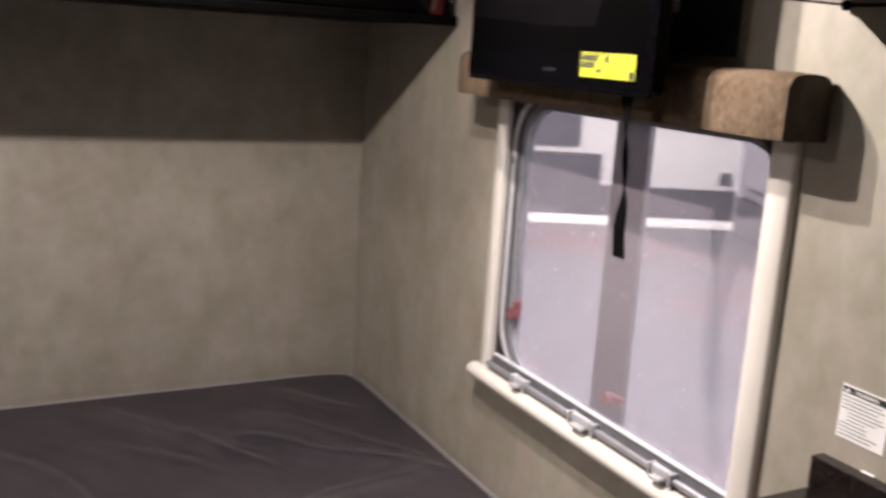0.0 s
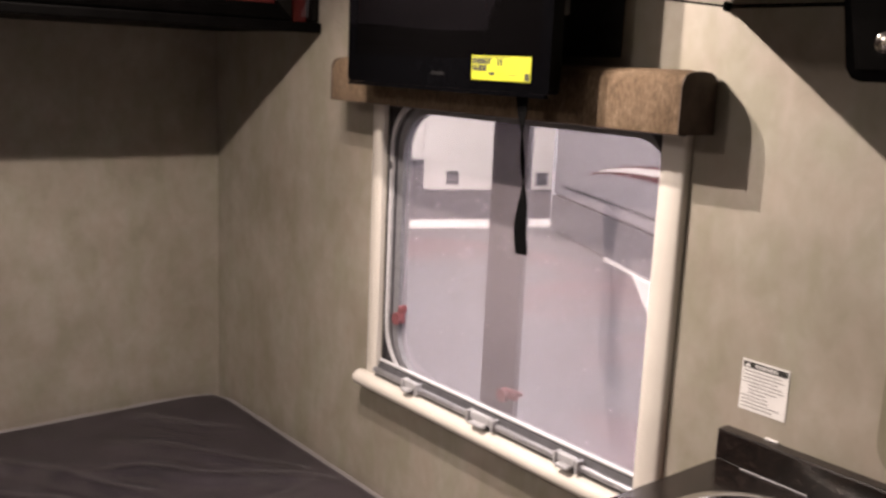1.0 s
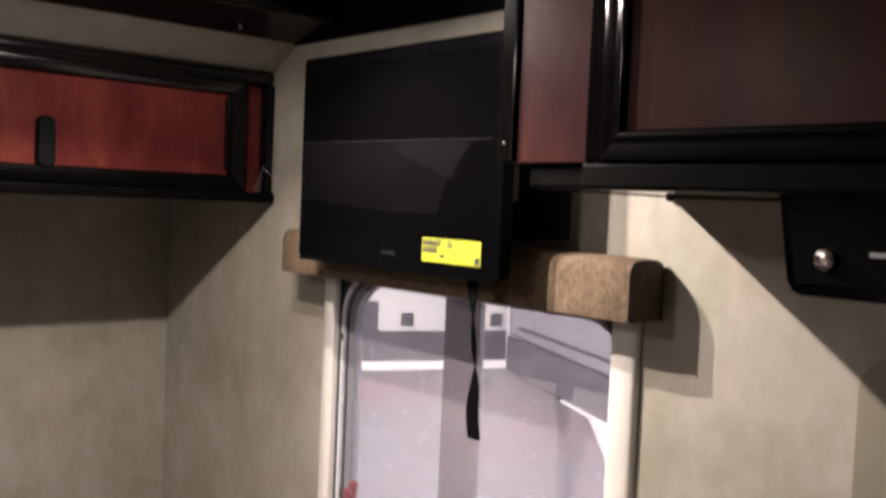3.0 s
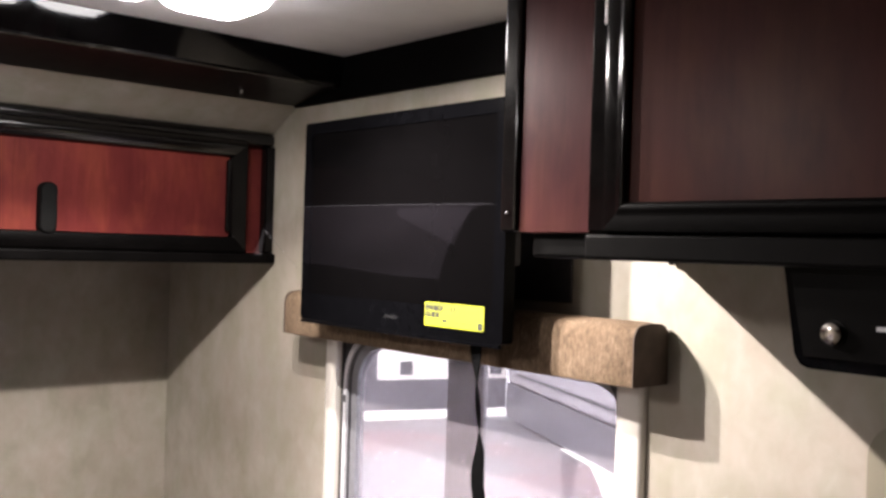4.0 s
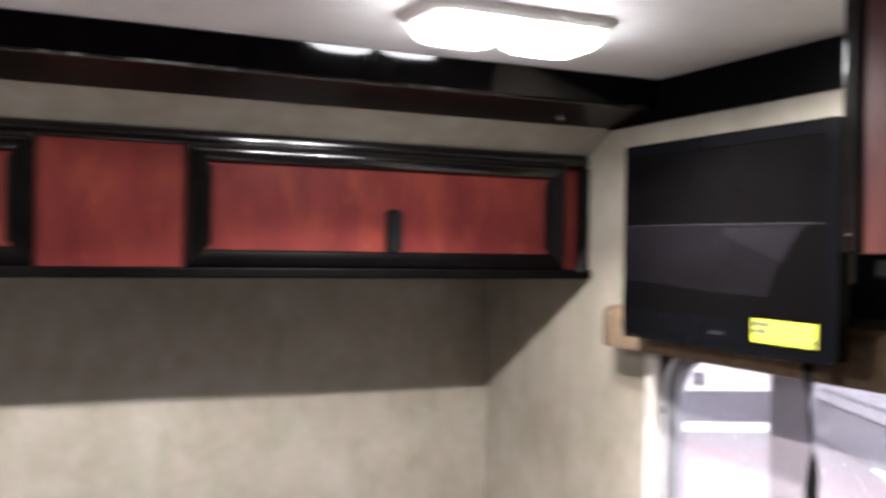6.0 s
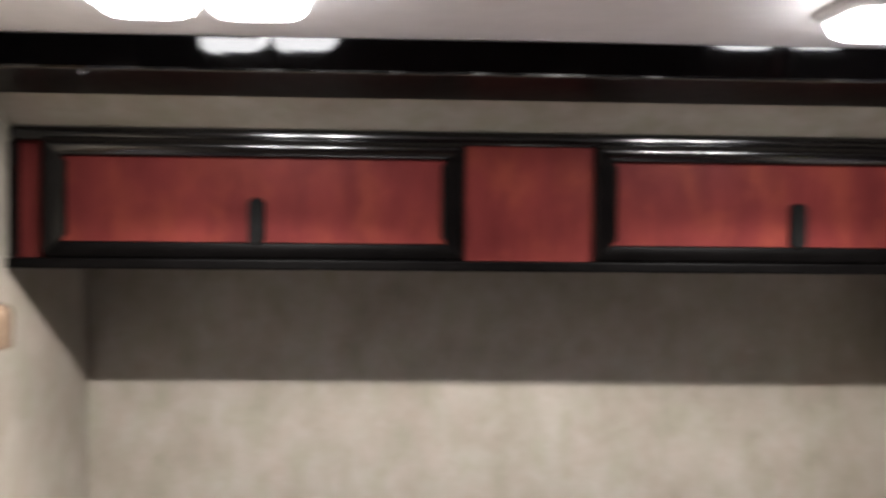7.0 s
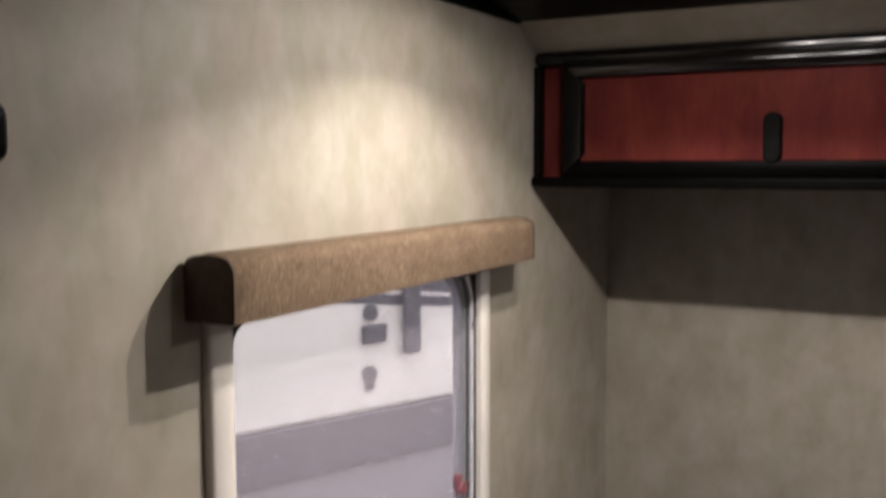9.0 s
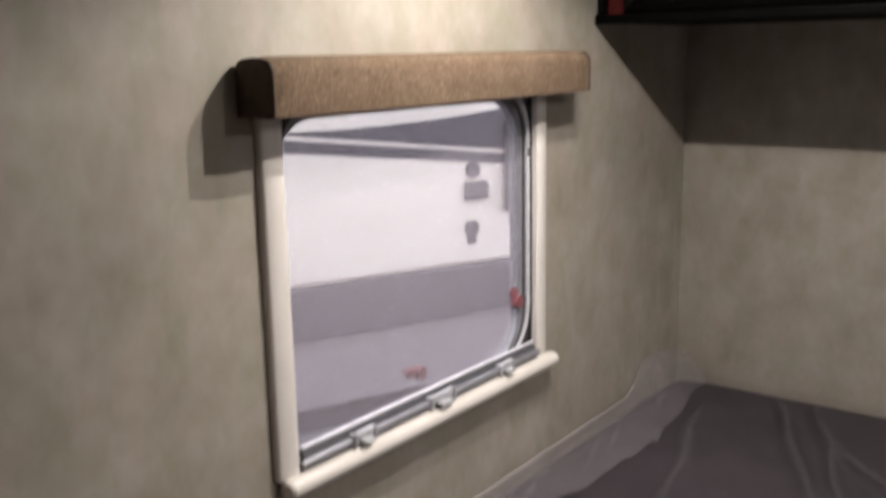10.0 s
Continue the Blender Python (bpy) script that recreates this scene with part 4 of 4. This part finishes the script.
def tuck_shape(x, y, tuck):
    """Where a point lies on a tuck: along it (0 to 1), and across it from its wandering crest."""
    sx, sy, heading, length, half, height = tuck
    c, q = math.cos(radians(heading)), math.sin(radians(heading))
    along = (x - sx) * c + (y - sy) * q
    across = (y - sy) * c - (x - sx) * q - 0.030 * noise.noise(Vector((along * 4.0, sx * 9, sy * 5)))
    return along / length, across


def folds(x, y):
    """Height of the wrinkled top: soft slanting tucks, each with a steeper side, and ripples between."""
    h = 0.006 * noise.noise(Vector((x * 2.2, y * 2.2, 0.3))) + 0.010 * noise.noise(Vector((x * 6.0, y * 6.0, 4.0))) + 0.002 * noise.noise(Vector((x * 17, y * 17, 2.0)))
    for tuck in TUCKS:
        u, d = tuck_shape(x, y, tuck)
        if -0.15 < u < 1.15:
            half = tuck[4] * (1.0 if d > 0 else 0.55)
            h += 1.25 * tuck[5] * math.exp(-(d / half) ** 2) * min(1, max(0, (u + 0.15) / 0.3)) * min(1, max(0, (1.15 - u) / 0.45))
    return h


def flat(e):
    """The tucks die away towards the mattress edge."""
    k = min(1, max(0, e) / 0.16)
    return k * k * (3 - 2 * k)


def mattress():
    ob = thing("mattress", (-0.158, 1.42, 0.331), "dark slate mattress with slanting tucks, wrapped in clear plastic", "mattress")
    x0, x1, y0, y1, z0, z1 = XW + 0.006, XE - 0.006, 0.68, YN - 0.006, 0.331, 0.519
    nx, ny = 230, 165
    bm = bmesh.new()
    g = []
    for i in range(nx + 1):
        row = []
        for j in range(ny + 1):
            x, y = x0 + (x1 - x0) * i / nx, y0 + (y1 - y0) * j / ny
            e = min(x - x0, x1 - x, y - y0, y1 - y)
            corner = math.hypot(max(0.12 - (x - x0), 0.12 - (x1 - x), 0) / 0.12, max(0.12 - (y1 - y), 0) / 0.12)
            drop = 0.012 * max(0, 1 - e / 0.05) ** 2 + 0.016 * max(0, corner - 0.7) / 0.7
            row.append(bm.verts.new((x, y, z1 + folds(x, y) * flat(e) - drop)))
        g.append(row)
    for i in range(nx):
        for j in range(ny):
            bm.faces.new((g[i][j], g[i + 1][j], g[i + 1][j + 1], g[i][j + 1]))
    edge = [g[i][0] for i in range(nx + 1)] + [g[nx][j] for j in range(1, ny + 1)] + [g[i][ny] for i in range(nx - 1, -1, -1)] + [g[0][j] for j in range(ny - 1, 0, -1)]
    low = [bm.verts.new((v.co.x, v.co.y, z0)) for v in edge]
    for k in range(len(edge)):
        q = (k + 1) % len(edge)
        bm.faces.new((edge[k], low[k], low[q], edge[q]))
    bm.faces.new(low)
    part("ticking", bm, QUILT, ob, smooth=True)

    # clear wrap: a loose sheet just over the top, turned up along the walls
    bm = bmesh.new()
    g = []
    nx, ny = 210, 150
    for i in range(nx + 1):
        row = []
        for j in range(ny + 1):
            u, v = i / nx, j / ny
            x, y = x0 + 0.001 + (x1 - x0 - 0.002) * u, y0 + (y1 - y0 - 0.001) * v
            e = min(x - x0, x1 - x, y1 - y)
            up = 0.004 * math.exp(-e / 0.008)
            west = math.exp(-(x - x0) / 0.10) * math.exp(-((y - 1.95) / 0.26) ** 2)
            up += west * (0.034 + 0.020 * noise.noise(Vector((y * 9, 2.0, x * 14))))
            peak = math.exp(-((x - x0 - 0.035) / 0.035) ** 2 - ((y - 2.075) / 0.05) ** 2)
            up += 0.015 * peak
            crease = 0.010 * abs(noise.noise(Vector((x * 8 + y * 5, y * 3 - x * 2, 7.0)))) + 0.004 * noise.noise(Vector((x * 15, y * 12, 1.0)))
            near = flat(min(x - x0, x1 - x, y - y0, y1 - y))
            row.append(bm.verts.new((x, y, z1 + 0.006 + folds(x, y) * near + crease + up)))
        g.append(row)
    for i in range(nx):
        for j in range(ny):
            bm.faces.new((g[i][j], g[i + 1][j], g[i + 1][j + 1], g[i][j + 1]))
    part("plastic_wrap", bm, POLY, ob, "clear creased polythene wrap", smooth=True)
    # pleats where the sheet lies doubled along the tuck crests, sheen put in as milky colour
    for k, (sx, sy, heading, length, half, height) in enumerate(TUCKS):
        c, w = math.cos(radians(heading)), math.sin(radians(heading))
        rings = []
        for q in range(33):
            u = q / 32
            d = 0.030 * noise.noise(Vector((u * length * 4.0, sx * 9, sy * 5)))
            x, y = sx + c * u * length - w * d, sy + w * u * length + c * d
            if not (x0 + 0.05 < x < x1 - 0.03 and y0 + 0.05 < y < y1 - 0.03):
                continue
            h = (half * 0.40 if half < 0.028 else 0.006) * (0.15 + 0.85 * math.sin(math.pi * u) ** 0.7) * (1 + 0.7 * noise.noise(Vector((u * 7, k, 0.5))))
            ring = []
            for f in (-1, -0.45, 0.0, 0.5, 1.3):
                px, py = x - w * f * h, y + c * f * h
                ring.append((px, py, z1 + 0.0115 + 0.003 * (1 - abs(f) / 1.3) + folds(px, py) * flat(min(px - x0, x1 - px, py - y0, y1 - py))))
            rings.append(ring)
        if len(rings) > 4:
            part("sheen_pleat", loft(rings, closed=False, caps=False), POLY_PLEAT, ob, "pale doubled pleat, the wrap's sheen in its colour", smooth=True)
    # slack of the wrap standing up along the west wall, peaked in the corner
    def slack(u, v, lift=0.0):
        y = 1.05 + (y1 - 0.012 - 1.05) * u
        wide = 0.085 + 0.085 * math.sin(min(u * 1.5, 1) * math.pi / 2) - 0.07 * max(0, u - 0.6) / 0.4 + 0.022 * noise.noise(Vector((u * 7, 0.5, 3.0)))
        rise = flat(0.16 * (y - 1.84) / 0.13)
        tall = 0.012 + 0.008 * u + rise * (0.085 - 0.20 * max(0, y - 1.95)) + 0.005 * noise.noise(Vector((u * 11, 2.5, 1.0)))
        rip = 0.030 * abs(noise.noise(Vector((u * 13 + v * 5, v * 4 - u * 3, 8.0))))
        h = tall * (1 - v) ** 1.3 + 0.012 * math.sin(math.pi * v) * u
        return x0 + 0.002 + wide * v, y - 0.05 * v * v, z1 + 0.010 + lift + max(h + rip * min(1, 6 * v), 0.0)

    g = [[slack(i / 60, j / 14) for j in range(15)] for i in range(61)]
    part("wrap_slack", loft(g, closed=False, caps=False), POLY_LOOSE, ob, "milky slack of the wrap against the wall", smooth=True)
    rim = [r[0] for r in g if r[0][1] < 1.90]
    part("slack_rim", loft([[(x + 0.0005, y, z - 0.002), (x + 0.0005, y, z + 0.0012), (x + 0.003, y, z)] for x, y, z in rim]), POLY_EDGE, ob, "bright upper edge of the slack", smooth=True)
    # folds that run from the slack's inner hem up to the wall
    for u0, v0, u1, v1, half in ((0.43, 0.78, 0.74, 0.05, 0.012), (0.30, 0.95, 0.52, 0.30, 0.009), (0.66, 0.92, 0.84, 0.10, 0.008), (0.14, 0.90, 0.33, 0.20, 0.010)):
        rings = []
        for q in range(17):
            k = q / 16
            u, v = u0 + (u1 - u0) * k + 0.012 * math.sin(k * 5 + u0 * 20), v0 + (v1 - v0) * k
            w = half * (0.2 + 0.8 * math.sin(math.pi * k)) * (1 + 0.5 * noise.noise(Vector((k * 5, u0 * 9, 1.0))))
            rings.append([slack(u + w * f, v + w * f, 0.002 + 0.004 * (1 - f * f)) for f in (-1, -0.4, 0.3, 1)])
        part("slack_fold", loft(rings, closed=False, caps=False), POLY_FOLD, ob, "pale fold in the slack", smooth=True)
    # bunched edge of the wrap along the walls
    line = [(x1, 0.70 + 0.02 * k) for k in range(70)] + [(x1 - 0.004 - 0.02 * k, y1) for k in range(1, 66)]
    rings = []
    for k, (x, y) in enumerate(line):
        x, y = min(max(x, x0 + 0.004), x1 - 0.003), min(y, y1 - 0.003)
        corner = max(0, 1 - math.hypot(min(x - x0, x1 - x), y1 - y) / 0.10)
        h = 0.0010 + 0.002 * noise.noise(Vector((k * 0.21, 1.0, 5.0)))
        zz = z1 - 0.008 - 0.012 * corner + 0.003 * noise.noise(Vector((k * 0.13, 9.0, 2.0)))
        inx, iny = (-1 if x > 0 else 1) * (0.004 if y < y1 - 0.004 else 0), -0.004 if y > y1 - 0.02 else 0
        rings.append([(x, y, zz - 0.012), (x, y, zz + h), (x + inx * 0.6, y + iny * 0.6, zz + h * 0.8), (x + inx * 0.8, y + iny * 0.8, zz - 0.012)])
    part("wrap_edge", loft(rings), POLY_EDGE, ob, "pale bunched edge of the wrap", smooth=True)
    return ob


mattress()

# ---- the hall outside ----
bm = bmesh.new()
n = 24
vs = [[bm.verts.new((-40 + 80 * i / n, -40 + 80 * j / n, GROUND)) for j in range(n + 1)] for i in range(n + 1)]
for i in range(n):
    for j in range(n):
        bm.faces.new((vs[i][j], vs[i + 1][j], vs[i + 1][j + 1], vs[i][j + 1]))
structure("ground", bm, CONCRETE, "pinkish grey polished concrete hall floor")

# awning arm standing against the outer wall
arm = thing("awning_arm", (1.02, 1.215, 0.2), "grey upright awning arm outside the window", "awning arm")
part("channel", box(1.000, 1.012, 1.110, 1.212, 0.20, 2.20, 0.004, 2), RV_GREY, arm)
part("channel_lip", box(0.994, 0.9995, 1.106, 1.116, 0.20, 2.20, 0.002, 1), RV_GREY, arm)
part("foot_bracket", box(0.943, 1.045, 1.100, 1.222, 0.150, 0.1995, 0.004, 1), RAIL, arm)


def on_plane(origin, along, u, w, z):
    """u metres along a neighbour's side, w metres out of it towards us."""
    d = Vector((along[0], along[1])).normalized()
    nrm = Vector((d.y, -d.x))
    return (origin[0] + d.x * u + nrm.x * w, origin[1] + d.y * u + nrm.y * w, z)


def wall_block(origin, along, u0, u1, w0, w1, z0, z1, bevel=0.0):
    bm = box(u0, u1, w0, w1, z0, z1, bevel)
    for v in bm.verts:
        v.co = on_plane(origin, along, v.co.x, v.co.y, v.co.z)
    return bm


# neighbour close on the west side, standing askew
O, A = (-2.66, 2.06), (0.36, 0.85)
nb = thing("white_travel_trailer", (-4.0, 2.0, GROUND), "white travel trailer with grey lower band and entry door", "trailer")
part("upper_side", wall_block(O, A, -3.0, 2.2, -2.2, 0, 0.5805, 2.35, 0.02), RV_WHITE, nb, "white side wall")
part("lower_band", wall_block(O, A, -3.0, 2.2, -2.2, 0.004, 0.3755, 0.580, 0.008), RV_GREY, nb, "grey lower band")
part("skirt", wall_block(O, A, -3.0, 2.2, -2.2, -0.012, 0.10, 0.375, 0.008), RV_PALE, nb, "pale grey skirt")
part("frame_rail", wall_block(O, A, -3.0, 2.2, -1.9, -0.15, -0.05, 0.0995), RV_GREY, nb)
for u in (-1.6, -0.7):
    w = part("wheel", cylinder((0, 0, 0), "z", 0.33, 0.20, 28, 0.02), RUBBER, nb)
    d = Vector((A[0], A[1])).normalized()
    p = on_plane(O, A, u, -0.35, GROUND + 0.33)
    w.data.transform(Matrix.Translation(p) @ Matrix.Rotation(math.atan2(d.y, d.x), 4, "Z") @ Matrix.Rotation(radians(90), 4, "X"))
part("door_lock", wall_block(O, A, 0.742, 0.852, 0.002, 0.022, 0.847, 0.921, 0.008), RV_GREY, nb, "grey paddle latch")
for u, z, r in ((0.783, 0.965, 0.032), (0.776, 0.730, 0.032)):
    bm = cylinder((0, 0, 0), "z", r, 0.016, 22, 0.003)
    bmesh.ops.transform(bm, matrix=Matrix.Rotation(radians(90), 4, "X"), verts=bm.verts)
    for v in bm.verts:
        v.co = on_plane(O, A, u + v.co.x, 0.008 + v.co.y, z + v.co.z)
    part("lock_cylinder", bm, RV_GREY, nb, "round grey lock")
part("lock_tab", wall_block(O, A, 0.756, 0.794, 0.002, 0.014, 0.668, 0.706, 0.004), RV_GREY, nb)
part("grab_handle", wall_block(O, A, 0.928, 1.000, 0.003, 0.045, 0.790, 1.16, 0.012), RV_GREY, nb, "grey grab handle")


def swoosh(name, lower, upper, mat, parent, w, O=O, A=A):
    """A decal between two curves of (u, z) points."""
    bm = bmesh.new()
    a = [bm.verts.new(on_plane(O, A, u, w, z)) for u, z in lower]
    b = [bm.verts.new(on_plane(O, A, u, w, z)) for u, z in upper]
    c = [bm.verts.new(on_plane(O, A, u, w - 0.002, z)) for u, z in lower]
    d = [bm.verts.new(on_plane(O, A, u, w - 0.002, z)) for u, z in upper]
    for i in range(len(a) - 1):
        bm.faces.new((a[i], a[i + 1], b[i + 1], b[i]))
        bm.faces.new((c[i], c[i + 1], a[i + 1], a[i]))
        bm.faces.new((b[i], b[i + 1], d[i + 1], d[i]))
    return part(name, bm, mat, parent)


us = [-2.0 + 0.2 * k for k in range(21)]
line = lambda u: 1.140 - 0.117 * u
swoosh("decal", [(u, line(u) - 0.055 + 0.004 * u) for u in us], [(u, line(u) - 0.010) for u in us], RV_GREY, nb, 0.0030)
swoosh("decal", [(u, line(u) + 0.006) for u in us], [(u, 1.155 + 0.075 * u * u - 0.02 * u) for u in us if u > -9], RV_GREY, nb, 0.0030)

def slope_strip(origin, along, u0, u1, w_out, w_in, z0, z1):
    """A kerb-like strip whose face slopes up to the body above it, to catch the light."""
    prof = [(w_out, z0), (w_out * 0.9, z0 + 0.03), (w_in, z1), (w_in, z0)]
    return loft([[on_plane(origin, along, u, w, z) for w, z in prof] for u in (u0, u1)])


# far neighbours beyond the east window
FO, FA = (8.35, 8.25), (-1.75, 0.71)
fa = thing("far_trailer", (7.4, 9.6, GROUND), "white trailer with grey lower band across the hall", "trailer")
corner = [(1.690, 2.4), (1.690, -0.025)] + [(1.630 + 0.060 * math.cos(radians(q)), -0.025 + 0.060 * math.sin(radians(q))) for q in (-15, -30, -45, -60, -75, -90)] + [(0.0, -0.085), (0.0, 2.4)]
part("upper_side", loft([[on_plane(FO, FA, u, w, z) for u, z in corner] for w in (0.0, 2.2)]), RV_WHITE, fa, "white side wall")
part("upper_side", wall_block(FO, FA, 1.6905, 9.0, 0.0, 2.2, 0.2755, 2.4, 0.02), RV_WHITE, fa, "white side wall")
part("lower_band", wall_block(FO, FA, 0.0, 1.6895, -0.006, 2.2, -0.455, -0.0855), RV_GREY, fa, "grey lower band")
part("lower_band", wall_block(FO, FA, 1.6900, 9.0, -0.006, 2.2, -0.455, 0.2750), RV_GREY, fa, "grey lower band")
# the bright line of light under the body, put in as a white strip
part("base_glare", slope_strip(FO, FA, 0.0, 9.0, -0.10, 0.0, GROUND + 0.001, -0.4555), RV_WHITE, fa, "white strip standing in for bright light at the base")
for u, z in ((0.148, 0.050), (1.325, 0.058)):
    part("outlet_cover", wall_block(FO, FA, u - 0.080, u + 0.080, -0.022, -0.001, z - 0.082, z + 0.082, 0.03), RV_GREY, fa, "grey square outlet cover")
part("vent_hood", wall_block(FO, FA, 1.975, 2.52, -0.018, -0.001, 0.348, 0.76, 0.01), RV_GREY, fa, "grey vent panel")
GO, GA = (8.20, 8.10), (-0.88, -1.81)
fb = thing("grey_motorhome", (9.3, 6.0, GROUND), "pale grey motorhome with dark lower side and red stripe", "motorhome")
part("upper_side", wall_block(GO, GA, 0.05, 7.0, -2.2, 0.0, -0.10, 2.6, 0.05), RV_PALE, fb, "pale grey side wall")
part("lower_side", wall_block(GO, GA, 0.05, 7.0, -2.2, 0.005, -0.524, -0.1005), RV_GREY, fb, "grey lower side")
# light under the motorhome, likewise added as a white strip
part("base_glare", slope_strip(GO, GA, 1.9, 7.0, 0.05, 0.0, GROUND + 0.001, -0.5245), RV_WHITE, fb, "white strip standing in for bright light at the base")
us = [1.20 + 0.15 * k for k in range(22)]
low = lambda u: 0.272 + 0.150 * (1 - math.exp(-(u - 1.2) * 1.3))
high = lambda u: 0.275 + 0.250 * (1 - math.exp(-(u - 1.2) * 1.2)) + 0.035 * (u - 1.2)
swoosh("side_stripe", [(u, low(u)) for u in us], [(u, high(u)) for u in us], RV_RED, fb, 0.004, GO, GA)
swoosh("side_stripe", [(u + 0.15, low(u + 0.15) * 0.62 + high(u + 0.15) * 0.38) for u in us[1:]], [(u + 0.15, low(u + 0.15) * 0.15 + high(u + 0.15) * 0.85) for u in us[1:]], RV_WHITE, fb, 0.007, GO, GA)
swoosh("side_stripe", [(u - 0.8, 0.046 - 0.045 * math.exp(-(u - 0.8))) for u in us], [(u - 0.8, 0.080 - 0.045 * math.exp(-(u - 0.8))) for u in us], RV_DARK, fb, 0.010, GO, GA)
# floor sheen laid on as white colour, from the motorhome towards the window
sheen_quad = [(6.95, 5.70), (5.85, 4.60), (6.20, 4.25), (7.30, 5.35)]
structure("floor_sheen", loft([[(x, y, z) for x, y in sheen_quad] for z in (GROUND + 0.0005, GROUND + 0.004)]), RV_WHITE, "white slab standing in for a sheen of light on the concrete")
